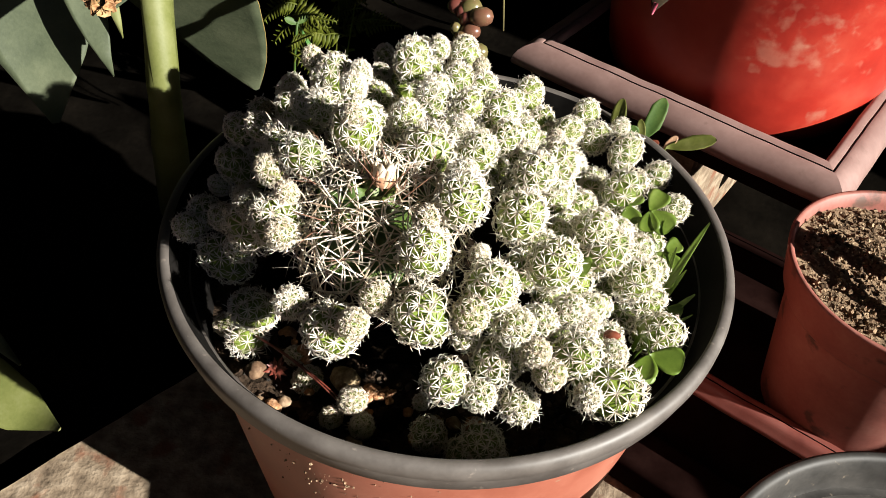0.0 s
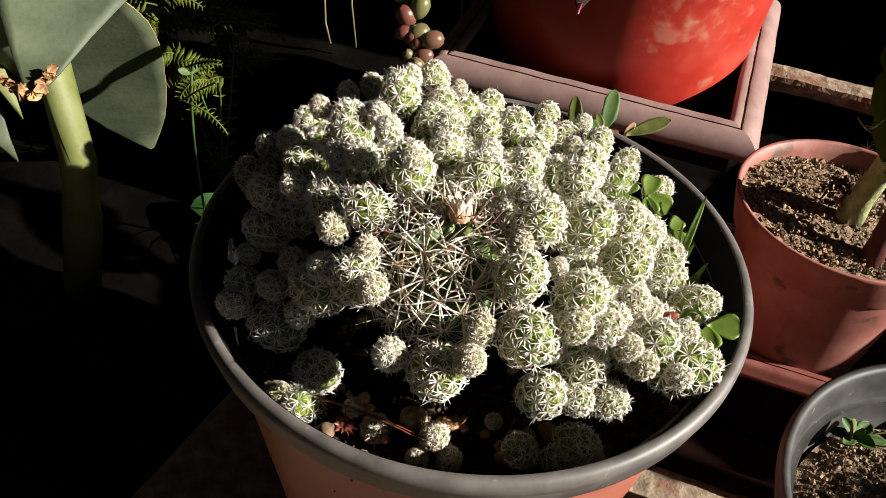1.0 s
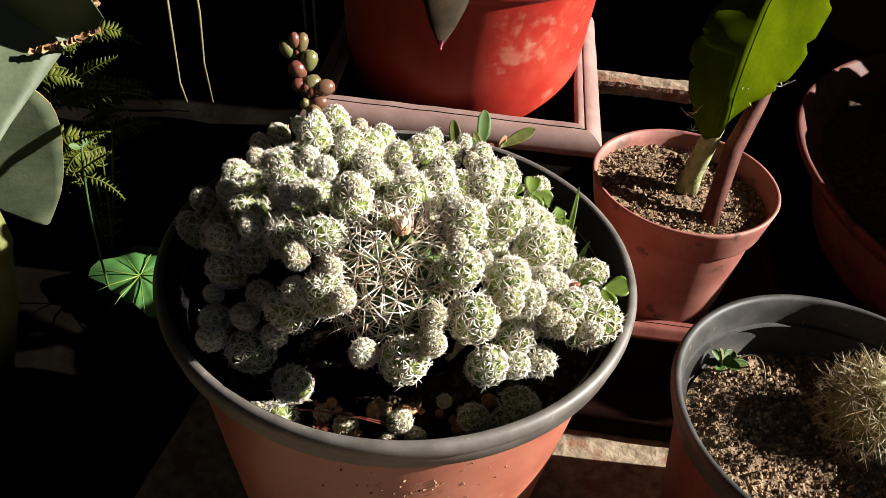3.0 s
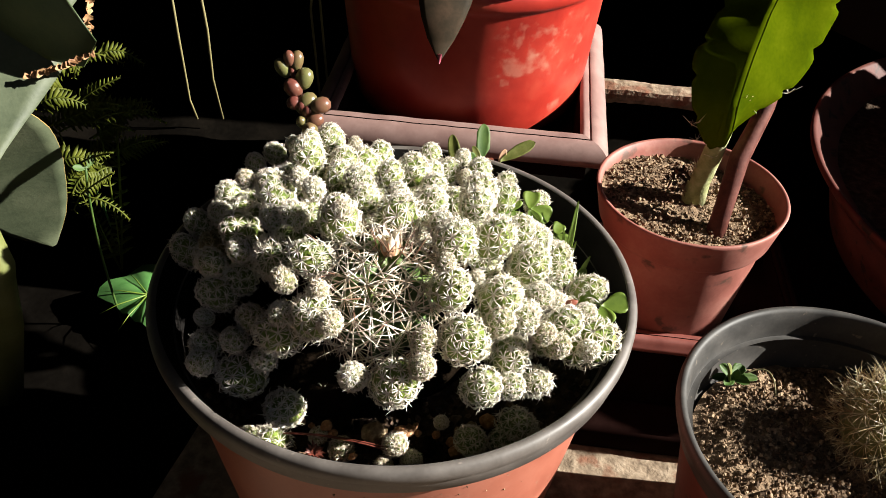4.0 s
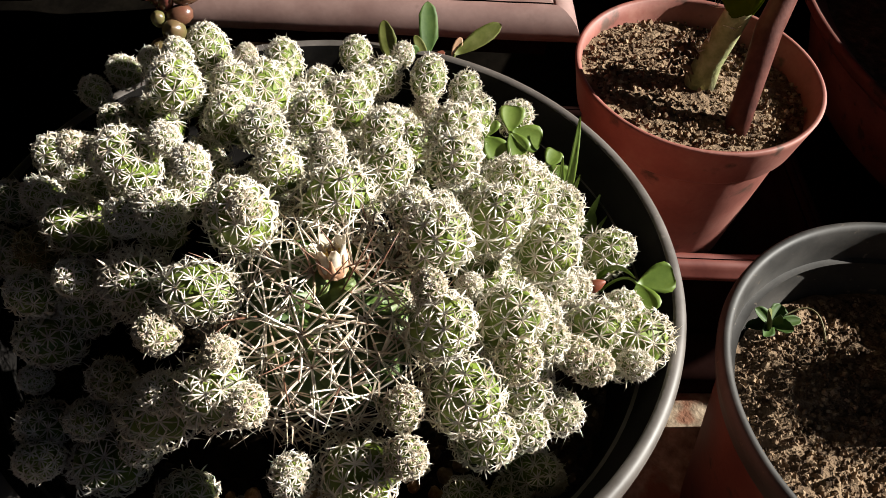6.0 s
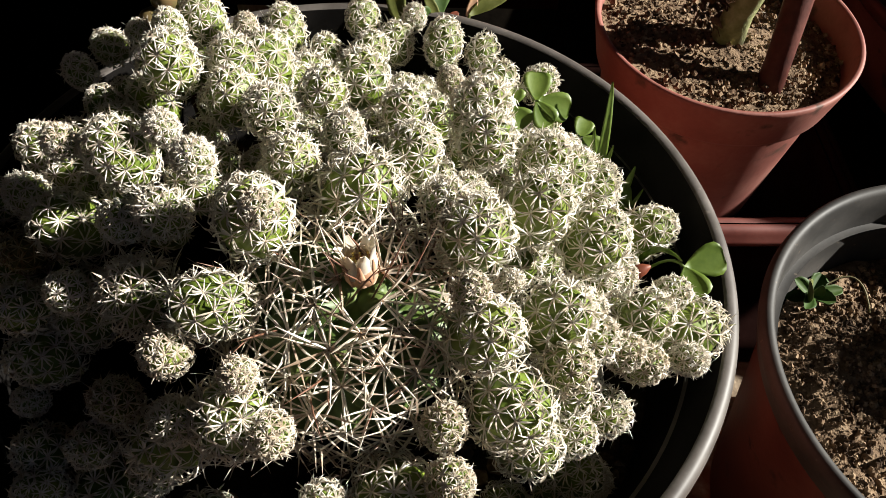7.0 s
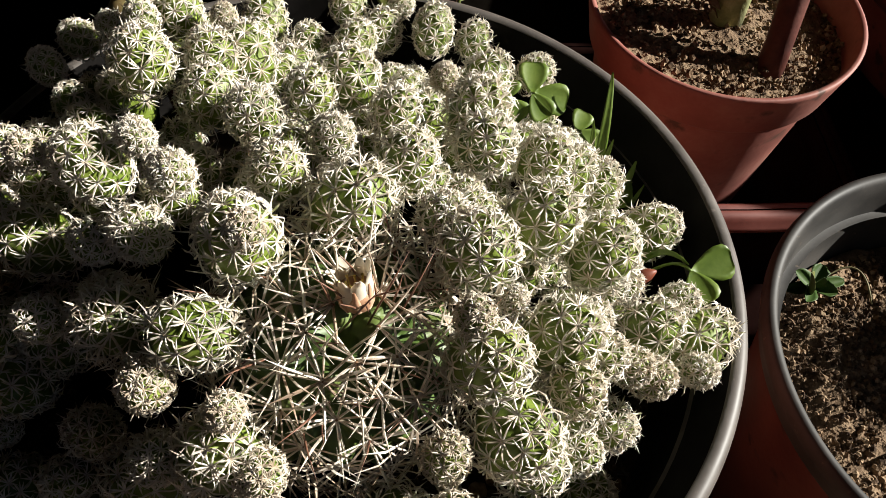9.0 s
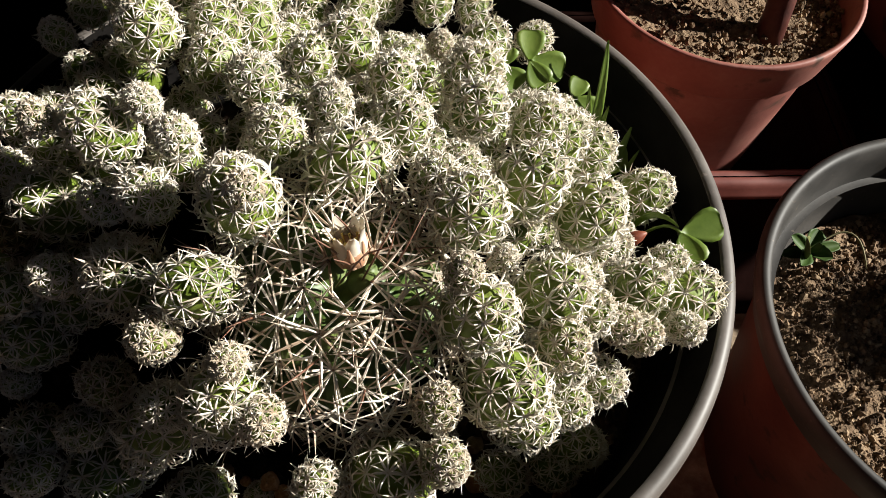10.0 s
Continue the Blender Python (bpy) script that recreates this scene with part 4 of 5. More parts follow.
head(0.0342, -0.0585, 0.1637, 0.0046, low=-0.25, spacing=0.0031)
head(-0.0379, 0.0623, 0.1810, 0.0052, low=-0.25, spacing=0.0035)
head(-0.0005, -0.0021, 0.1943, 0.0061, low=-0.25, spacing=0.0041)
head(0.0261, 0.0699, 0.1740, 0.0052, low=-0.25, spacing=0.0035)
head(-0.0099, 0.0732, 0.1820, 0.0058, low=-0.25, spacing=0.0039)
head(-0.0008, 0.0363, 0.1890, 0.0052, low=-0.25, spacing=0.0035)
head(0.0273, 0.0381, 0.1825, 0.0056, low=-0.25, spacing=0.0038)
head(0.0707, -0.0149, 0.1648, 0.0054, low=-0.25, spacing=0.0037)
head(0.0452, -0.0379, 0.1695, 0.0050, low=-0.25, spacing=0.0034)
head(0.0503, 0.0100, 0.1660, 0.0056, low=-0.25, spacing=0.0038)
head(0.0089, 0.0271, 0.1866, 0.0054, low=-0.25, spacing=0.0037)
head(0.0373, 0.0178, 0.1769, 0.0063, low=-0.25, spacing=0.0043)
head(-0.0078, 0.0232, 0.1848, 0.0053, low=-0.25, spacing=0.0036)
head(-0.0686, 0.0136, 0.1759, 0.0047, low=-0.25, spacing=0.0032)
head(-0.0295, 0.0151, 0.2009, 0.0061, low=-0.25, spacing=0.0041)
head(-0.0077, 0.0640, 0.1894, 0.0062, low=-0.25, spacing=0.0042)
head(0.0685, -0.0249, 0.1609, 0.0065, low=-0.25, spacing=0.0044)
head(-0.0258, 0.0406, 0.1893, 0.0056, low=-0.25, spacing=0.0038)
head(0.0673, 0.0317, 0.1581, 0.0063, low=-0.25, spacing=0.0043)
head(-0.0006, 0.0565, 0.1887, 0.0048, low=-0.25, spacing=0.0033)
head(-0.0140, 0.0053, 0.1999, 0.0053, low=-0.25, spacing=0.0036)
head(0.0136, 0.0054, 0.1907, 0.0047, low=-0.25, spacing=0.0032)
head(0.0341, -0.0161, 0.1819, 0.0048, low=-0.25, spacing=0.0033)
head(0.0459, 0.0467, 0.1612, 0.0047, low=-0.25, spacing=0.0032)
head(-0.0206, 0.0699, 0.1804, 0.0053, low=-0.25, spacing=0.0036)
head(0.0074, 0.0448, 0.1777, 0.0050, low=-0.25, spacing=0.0034)
head(-0.0440, 0.0352, 0.1919, 0.0048, low=-0.25, spacing=0.0033)
head(0.0371, 0.0038, 0.1835, 0.0059, low=-0.25, spacing=0.0040)
head(0.0597, -0.0292, 0.1562, 0.0054, low=-0.25, spacing=0.0037)
head(-0.0148, 0.0394, 0.1856, 0.0048, low=-0.25, spacing=0.0033)
head(-0.0214, -0.0037, 0.2064, 0.0048, low=-0.25, spacing=0.0033)
head(0.0572, -0.0183, 0.1628, 0.0058, low=-0.25, spacing=0.0039)
head(0.0174, 0.0640, 0.1767, 0.0053, low=-0.25, spacing=0.0036)
head(0.0494, -0.0316, 0.1636, 0.0053, low=-0.25, spacing=0.0036)
head(0.0408, 0.0537, 0.1708, 0.0047, low=-0.25, spacing=0.0032)
head(-0.0405, 0.0555, 0.1877, 0.0056, low=-0.25, spacing=0.0038)
head(-0.0211, 0.0199, 0.1978, 0.0047, low=-0.25, spacing=0.0032)
head(-0.0500, 0.0123, 0.1853, 0.0050, low=-0.25, spacing=0.0034)
head(0.0719, 0.0009, 0.1619, 0.0071, low=-0.25, spacing=0.0048)
head(0.0338, -0.0470, 0.1669, 0.0062, low=-0.25, spacing=0.0042)
head(0.0202, -0.0238, 0.1926, 0.0056, low=-0.25, spacing=0.0038)
head(0.0015, 0.0073, 0.1893, 0.0057, low=-0.25, spacing=0.0039)
head(-0.0153, 0.0177, 0.1909, 0.0049, low=-0.25, spacing=0.0033)
head(0.0711, 0.0121, 0.1578, 0.0047, low=-0.25, spacing=0.0032)
head(0.0519, 0.0525, 0.1588, 0.0049, low=-0.25, spacing=0.0033)
head(-0.0288, 0.0242, 0.1948, 0.0047, low=-0.25, spacing=0.0032)
head(-0.0680, 0.0202, 0.1834, 0.0046, low=-0.25, spacing=0.0031)
head(0.0302, 0.0036, 0.1942, 0.0062, low=-0.25, spacing=0.0042)
head(0.0068, 0.0374, 0.1831, 0.0048, low=-0.25, spacing=0.0033)
head(-0.0003, 0.0273, 0.1830, 0.0048, low=-0.25, spacing=0.0033)
head(-0.0286, 0.0341, 0.1973, 0.0052, low=-0.25, spacing=0.0035)
head(-0.0550, 0.0506, 0.1770, 0.0065, low=-0.25, spacing=0.0044)
head(-0.0613, 0.0379, 0.1767, 0.0052, low=-0.25, spacing=0.0035)
head(0.0384, -0.0054, 0.1772, 0.0054, low=-0.25, spacing=0.0037)

# woody mound in which the heads sit, near-black for the shade in the gaps
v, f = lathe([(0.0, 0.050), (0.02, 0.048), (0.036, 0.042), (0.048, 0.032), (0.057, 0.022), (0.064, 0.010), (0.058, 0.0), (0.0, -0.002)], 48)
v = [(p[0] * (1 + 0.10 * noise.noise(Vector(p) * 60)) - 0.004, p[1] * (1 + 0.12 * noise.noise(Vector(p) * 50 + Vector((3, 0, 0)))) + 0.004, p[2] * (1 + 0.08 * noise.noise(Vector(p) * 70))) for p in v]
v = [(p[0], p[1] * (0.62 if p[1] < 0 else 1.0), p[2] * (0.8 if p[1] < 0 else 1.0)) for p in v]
mesh_part("woody_base", v, f, M_SHADE_BROWN, cactus, "woody base of the cluster, near-black for the shade between heads")


# ---------------------------------------------------------------- on and among the cactus heads
def v3(*p):
    return Vector(p)


def local(piece, origin):
    o = Vector(origin)
    return [Vector(p) - o for p in piece[0]], piece[1]


CO = (0, 0, 0.128)
# withered flower on the old head
flower_axis = v3(0.08, 0.40, 1.0).normalized()
fq = flower_axis.to_track_quat("Z", "X").to_matrix()
FB = v3(-0.0230, -0.0385, 0.2168)


def on_flower(piece):
    return [fq @ Vector(p) + FB - Vector(CO) for p in piece[0]], piece[1]


flower = mesh_part("withered_flower", *on_flower(lathe([(0.0008, 0.0), (0.0024, 0.0005), (0.0032, 0.0018), (0.0033, 0.0034), (0.0031, 0.0044), (0.0027, 0.0043), (0.0, 0.0030)], 20, 0.03, 2)), M_PETALBASE, cactus, "withered cream and pinkish brown flower")
rfl = random.Random(14)
for k in range(8):
    # blunt torn petals, some of them folded in
    a = 2 * math.pi * k / 8 + rfl.uniform(-0.15, 0.15)
    out = v3(math.cos(a), math.sin(a), 0)
    top = rfl.uniform(0.0070, 0.0088)
    pts = [out * 0.0031 + v3(0, 0, 0.0024), out * 0.0033 + v3(0, 0, 0.0044), out * rfl.uniform(0.0030, 0.0035) + v3(0, 0, 0.0062), out * rfl.uniform(0.0034, 0.0046) + v3(0, 0, top)]
    mesh_part("petal", *on_flower(blade(pts, [0.0011, 0.0014, 0.0013, rfl.uniform(0.0003, 0.0009)], out, 0.0001, -0.30, 5, 0.12, k)), M_PETAL, flower)
for k in range(7):
    # short brown-pink sepals over the lower half
    a = 2 * math.pi * k / 7 + 0.5
    out = v3(math.cos(a), math.sin(a), 0)
    pts = [out * 0.0026 + v3(0, 0, 0.0006), out * 0.0034 + v3(0, 0, 0.0022), out * 0.0035 + v3(0, 0, 0.0038), out * 0.0034 + v3(0, 0, rfl.uniform(0.0050, 0.0062))]
    mesh_part("sepal", *on_flower(blade(pts, [0.0006, 0.0009, 0.0006, 0.0002], out, 0.0001, -0.25, 4)), M_SEPAL, flower, "brownish pink sepal")
for k in range(9):
    a, q = 2.4 * k, 0.0006 + 0.00016 * k
    p = v3(q * math.cos(a), q * math.sin(a), 0)
    mesh_part("stamen", *on_flower(tube([p + v3(0, 0, 0.0028), p * 1.3 + v3(0, 0, 0.0050 + 0.0002 * (k % 3)), p * 1.4 + v3(0, 0, 0.0057 + 0.0002 * (k % 3))], [0.00012, 0.00016, 0.0003], 5)), M_STAMEN, flower, "yellow stamen")

# brown bud and long brown central spines
bv, bf = lathe([(0.0, 0.0), (0.0014, 0.0006), (0.0019, 0.002), (0.0014, 0.0042), (0.0004, 0.0058), (0.0, 0.006)], 14)
bq = v3(0.75, -0.45, 0.55).normalized().to_track_quat("Z", "X").to_matrix()
mesh_part("brown_bud", [bq @ Vector(p) + v3(0.0470, -0.0530, 0.1740) - Vector(CO) for p in bv], bf, M_BUD, cactus, "red-brown dried bud")
rng_l = random.Random(77)
old_c = v3(-0.0235, -0.0327, 0.1943)
for k in range(56):
    th, ph = rng_l.uniform(0.1, 1.25), rng_l.uniform(0, 6.28)
    d = v3(math.sin(th) * math.cos(ph) - 0.1, math.sin(th) * math.sin(ph) - 0.25, math.cos(th)).normalized()
    lean = (d + v3(rng_l.uniform(-0.9, 0.9), rng_l.uniform(-0.9, 0.9), rng_l.uniform(-0.3, 0.5))).normalized()
    b = old_c + d * 0.0224
    L = rng_l.uniform(0.008, 0.0175)
    mesh_part("long_spine", *local(tube([b, b + lean * L * 0.5 + d * 0.0006, b + lean * L], [0.00022, 0.0002, 0.00003], 5), CO), M_SPINE_OLD if k % 3 == 0 else M_SPINE_BROWN, cactus)


# ---------------------------------------------------------------- weeds in the pot
def leaf_part(parent, origin, base, tip, half, normal, mat, name="leaf", label="", cup=0.25, notch=False, thick=0.00018, droop=0.0, ragged=0.0):
    b, t = Vector(base), Vector(tip)
    n = Vector(normal).normalized()
    prof = [(0.0, 0.10), (0.15, 0.5), (0.35, 0.86), (0.55, 1.0), (0.75, 0.93), (0.9, 0.62), (0.97, 0.34), (1.0, 0.06)]
    if notch:
        prof = [(0.0, 0.08), (0.18, 0.45), (0.4, 0.80), (0.62, 1.0), (0.82, 1.0), (0.94, 0.78), (1.0, 0.42)]
    path = [b.lerp(t, s) - n * droop * s * s for s, _ in prof]
    return mesh_part(name, *local(blade(path, [half * w for _, w in prof], n, thick, cup, 6, ragged, len(bpy.data.meshes)), origin), mat, parent, label)


def clover(x, y, z, leaves, root, label):
    t = thing("clover", *root, label, "clover", "clovers in the pot")
    mesh_part("stalk", *local(tube(bend(root, ((x + root[0]) / 2, (y + root[1]) / 2, z + 0.002), (x, y, z)), [0.0004] * 9, 6), root), M_GREEN, t)
    for tip, half, nrm in leaves:
        leaf_part(t, root, (x, y, z), v3(x, y, z).lerp(v3(*tip), 1.2), half * 1.3, nrm, M_GREEN, "leaflet", notch=True)
    return t


TOCAM = (-0.35, -0.45, 0.8)
clover(0.0600, -0.0602, 0.1742, [((0.0676, -0.0640, 0.1758), 0.0033, (-0.2, -0.5, 0.85)), ((0.0572, -0.0668, 0.1728), 0.0032, (-0.4, -0.5, 0.75)), ((0.0585, -0.0660, 0.1700), 0.0024, (0.1, -0.7, 0.6))], (0.060, -0.047, 0.150), "small clover with fresh green leaflets beside the cactus")
clover(0.0640, 0.0085, 0.1745, [((0.0590, 0.0128, 0.1752), 0.0028, TOCAM), ((0.0650, 0.0035, 0.1712), 0.0032, TOCAM), ((0.0668, 0.0110, 0.1775), 0.0030, TOCAM)], (0.0700, 0.0060, 0.150), "small clover with fresh green leaflets beside the cactus")
clover(0.0712, 0.0050, 0.1755, [((0.0752, 0.0095, 0.1792), 0.0032, TOCAM), ((0.0706, -0.0005, 0.1720), 0.0030, TOCAM), ((0.0768, -0.0010, 0.1735), 0.0034, TOCAM)], (0.0750, 0.0020, 0.150), "small clover with fresh green leaflets beside the cactus")
clover(0.0755, -0.0090, 0.1690, [((0.0784, -0.0140, 0.1660), 0.0030, TOCAM), ((0.0728, -0.0110, 0.1660), 0.0022, TOCAM), ((0.0800, -0.0070, 0.1710), 0.0024, TOCAM)], (0.0765, -0.0060, 0.148), "small dark green clover beside the cactus")
clover(0.0745, -0.0270, 0.1590, [((0.0790, -0.0290, 0.1580), 0.0030, TOCAM), ((0.0715, -0.0300, 0.1600), 0.0026, TOCAM)], (0.0770, -0.0200, 0.145), "small dark green clover beside the cactus")
clover(0.0350, -0.0440, 0.1960, [((0.0315, -0.0475, 0.1965), 0.0030, TOCAM), ((0.0385, -0.0465, 0.1965), 0.0024, TOCAM)], (0.0360, -0.0380, 0.170), "small clover leaf between cactus heads")


def grass(base, mid, tip, w, label="thin green grass blade growing beside the cactus"):
    t = thing("grass_blade", *base, label, "grass", "grass blades in the pot")
    pts = bend(base, mid, tip, 8)
    mesh_part("blade", *local(blade(pts, [1.7 * w * k for k in (0.8, 0.95, 1, 1, 0.95, 0.85, 0.7, 0.5, 0.15)], TOCAM, 0.00012, 0.3, 4), base), M_GREEN, t)


grass((0.0745, -0.0195, 0.150), (0.0785, -0.0170, 0.170), (0.0883, -0.0072, 0.1822), 0.0009)
grass((0.0730, -0.0290, 0.146), (0.0755, -0.0280, 0.158), (0.0842, -0.0249, 0.1648), 0.0009)
grass((0.0750, -0.0200, 0.150), (0.0780, -0.0185, 0.160), (0.0815, -0.0175, 0.1690), 0.0006)
grass((0.0735, -0.0300, 0.146), (0.0770, -0.0310, 0.155), (0.0835, -0.0300, 0.1600), 0.0005)
grass((0.0750, -0.0180, 0.150), (0.0765, -0.0160, 0.162), (0.0778, -0.0120, 0.1745), 0.0007)
grass((0.0600, -0.0470, 0.160), (0.0590, -0.0500, 0.178), (0.0600, -0.0590, 0.1755), 0.0005)

weed_root = (0.0790, 0.0540, 0.150)
weed = thing("weed", *weed_root, "young weed with dark green and olive leaves at the pot's edge", "weed")
mesh_part("stem", *local(tube(bend(weed_root, (0.079, 0.053, 0.160), (0.0805, 0.0565, 0.1695)), [0.0007] * 9, 6), weed_root), M_STAKE, weed, "reddish stem")
leaf_part(weed, weed_root, (0.0795, 0.0570, 0.1680), (0.0866, 0.0672, 0.1822), 0.0037, (-0.3, -0.8, 0.5), M_GREENDARK, ragged=0.16)
leaf_part(weed, weed_root, (0.0870, 0.0515, 0.1690), (0.1050, 0.0480, 0.1768), 0.0033, (-0.2, -0.6, 0.8), M_OLIVE, label="olive green leaf", ragged=0.16)
leaf_part(weed, weed_root, (0.0685, 0.0630, 0.1655), (0.0712, 0.0722, 0.1775), 0.0031, (-0.5, -0.7, 0.4), M_OLIVE, label="yellowish green leaf", ragged=0.10)
leaf_part(weed, weed_root, (0.0865, 0.0520, 0.1680), (0.0912, 0.0532, 0.1738), 0.0016, (-0.4, -0.7, 0.5), M_PETALBASE, label="pale pinkish leaf")
leaf_part(weed, weed_root, (0.0770, 0.0590, 0.1680), (0.0728, 0.0600, 0.1725), 0.0026, (-0.5, -0.5, 0.7), M_GREENDARK)
leaf_part(weed, weed_root, (0.0790, 0.0565, 0.1675), (0.0775, 0.0625, 0.1745), 0.0018, (-0.4, -0.7, 0.5), M_OLIVE)
leaf_part(weed, weed_root, (0.0790, 0.0550, 0.1660), (0.0850, 0.0545, 0.1695), 0.0016, (-0.2, -0.6, 0.8), M_BUD, label="red-brown leaf")
mesh_part("stalk", *local(tube(bend((0.079, 0.053, 0.160), (0.084, 0.051, 0.163), (0.0875, 0.0515, 0.1692)), [0.0005] * 9, 6), weed_root), M_OLIVE, weed)

# a fallen needle across the soil, and clay pebbles
needle = thing("pine_needle", -0.060, -0.036, 0.138, "thin red-brown fallen needle lying over soil", "needle")
for dx, dz in ((0.0, 0.0), (0.0007, 0.0003)):
    mesh_part("shaft", *local(tube(bend((-0.0660 + dx, -0.0322, 0.1412), (-0.0480, -0.0445, 0.1435 + dz), (-0.0305 + 1.6 * dx, -0.0620 + dx, 0.1392 + dz), 10), [0.0003] * 8 + [0.00028, 0.0002, 0.0001], 6), (-0.060, -0.036, 0.138)), M_NEEDLE, needle)


def pebble(x, y, z, r, mat, label, seed):
    bm = bmesh.new()
    bmesh.ops.create_icosphere(bm, subdivisions=3, radius=r)
    for v in bm.verts:
        k = 1 + 0.30 * noise.noise(v.co / r * 1.1 + Vector((seed * 7.1, 0, 0))) + 0.20 * noise.noise(v.co / r * 2.7 + Vector((seed, 0, 0))) + 0.10 * noise.noise(v.co / r * 6.5 + Vector((0, seed, 0)))
        v.co = v.co * k
        v.co.z *= 0.78
    ob = part("pebble", bm, mat)
    ob.location = (x, y, z)
    return tagged(ob, label, "pebble", "pebbles on the soil")


PEB = "orange-brown clay pebble lying on dark soil"
pebble(-0.0336, -0.0454, 0.1368, 0.0048, M_CLUMP, "rough tan clump of dried soil on dark soil", 1)
pebble(-0.0246, -0.0497, 0.1366, 0.0026, M_AKADAMA, PEB, 2)
pebble(-0.0222, -0.0512, 0.1358, 0.0021, M_AKADAMA, PEB, 3)
pebble(-0.0262, -0.0525, 0.1354, 0.0022, M_AKADAMA, PEB, 4)
pebble(-0.0487, -0.0338, 0.1372, 0.0024, M_AKADAMA, PEB, 5)
pebble(-0.0478, -0.0372, 0.1356, 0.0018, M_AKADAMA, PEB, 6)
pebble(-0.0455, -0.0498, 0.1345, 0.0016, M_AKADAMA, PEB, 7)
pebble(-0.0645, -0.0428, 0.1360, 0.0033, M_SCALE, "dried brown bud lying beside the pot's rim", 8)
pebble(-0.0530, -0.0290, 0.1345, 0.0013, M_AKADAMA, PEB, 9)
pebble(-0.0120, -0.0560, 0.1335, 0.0017, M_AKADAMA, PEB, 10)
pebble(-0.0410, -0.0330, 0.1345, 0.0042, M_SHADE_BROWN, "dark brown stone on the soil", 11)
pebble(-0.0190, -0.0600, 0.1345, 0.0040, M_SHADE_BROWN, "dark brown stone on the soil", 12)
for k in range(14):
    pebble(-0.0215 + 0.0016 * (k % 4) - 0.0011 * (k // 4), -0.0488 - 0.0019 * (k % 3) + 0.0013 * (k // 5), 0.1345 + 0.0006 * (k % 2), 0.0008 + 0.0003 * (k % 3), M_AKADAMA, "small crumb of orange-brown clay on the soil", 90 + k)
# a dried reddish rosette of scales
ros_root = (-0.0578, -0.0418, 0.1335)
rosette = thing("dried_rosette", *ros_root, "dried red-brown rosette of thin scales on soil", "plant debris")
rr_ = random.Random(61)
for k in range(16):
    a, lift_ = 2.4 * k, rr_.uniform(0.15, 1.0)
    d = v3(math.cos(a), math.sin(a), lift_).normalized() * rr_.uniform(0.0030, 0.0052)
    b = v3(*ros_root) + v3(0.0006 * math.cos(a), 0.0006 * math.sin(a), 0.0006)
    mesh_part("scale", *local(blade([b, b + d * 0.5 + v3(0, 0, 0.0006), b + d], [0.0005, 0.0007, 0.0001], (0.2, -0.5, 0.8), 0.00015, 0.4, 2), ros_root), M_NEEDLE, rosette)

rp = random.Random(33)
for k in range(34):
    a, q = radians(rp.uniform(-165, -75)), rp.uniform(0.058, 0.083)
    pebble(q * math.cos(a), q * math.sin(a), 0.1315, rp.uniform(0.0014, 0.0034), rp.choice((M_AKADAMA, M_GRAIN, M_SHADE_BROWN)), "small brown clay crumb on dark soil", 40 + k)

# ---------------------------------------------------------------- jelly-bean sedum behind the cactus
sed_root = (0.004, 0.080, 0.129)
sedum = thing("sedum", *sed_root, "jelly-bean sedum shoot with glossy red and green beans", "succulent")
sed_path = bend(sed_root, (0.004, 0.092, 0.175), (0.0045, 0.1125, 0.2130), 10)
mesh_part("stem", *local(tube(sed_path, [0.0012] * 11, 8), sed_root), M_STAKE, sedum)


def bean(center, r, long, axis):
    v, f = lathe([(0, -long), (r * 0.55, -long * 0.85), (r * 0.9, -long * 0.45), (r, 0.0), (r * 0.93, long * 0.45), (r * 0.6, long * 0.84), (0.0, long)], 16)
    q = Vector(axis).normalized().to_track_quat("Z", "X").to_matrix()
    ob = mesh_part("bean_leaf", v, f, M_BEAN, sedum)
    ob.matrix_parent_inverse = Matrix.Identity(4)
    ob.location = Vector(center) - Vector(sed_root)
    ob.rotation_mode = "QUATERNION"
    ob.rotation_quaternion = q.to_quaternion()


for c, r, lg, ax in (((0.0002, 0.1148, 0.2101), 0.0030, 0.0052, (-0.5, 0.1, 1)), ((0.0085, 0.1127, 0.2138), 0.0030, 0.0050, (0.4, 0.2, 1)), ((0.0095, 0.1059, 0.2076), 0.0038, 0.0054, (0.5, 0, 1)),
                     ((0.0023, 0.1060, 0.2031), 0.0038, 0.0050, (-0.6, -0.1, 0.8)), ((0.0075, 0.0990, 0.1990), 0.0036, 0.0048, (1, 0, 0.3)), ((0.0008, 0.1017, 0.1981), 0.0030, 0.0042, (-1, 0, 0.2)),
                     ((0.0132, 0.0928, 0.1977), 0.0036, 0.0050, (1, -0.2, 0.2)), ((0.0052, 0.0952, 0.1946), 0.0022, 0.0034, (0.2, -0.4, 1)), ((0.0080, 0.0919, 0.1920), 0.0030, 0.0044, (1, -0.4, 0.3)),
                     ((0.0006, 0.0949, 0.1912), 0.0022, 0.0034, (-0.4, -0.4, 1)), ((0.0030, 0.0985, 0.1965), 0.0024, 0.0036, (0, -0.4, 1)), ((0.0040, 0.0900, 0.1870), 0.0034, 0.0050, (-0.3, -0.5, 0.7)),
                     ((0.0120, 0.0880, 0.1850), 0.0034, 0.0050, (1, -0.3, 0.3)), ((-0.0020, 0.0900, 0.1840), 0.0032, 0.0046, (-1, -0.3, 0.3)), ((0.0040, 0.1130, 0.2165), 0.0024, 0.0038, (0, 0.2, 1))):
    k = max(range(len(sed_path)), key=lambda i: -abs(sed_path[i].z - c[2]))
    bean(sed_path[k].lerp(Vector(c), 0.78), r * 1.12, lg * 1.05, ax)

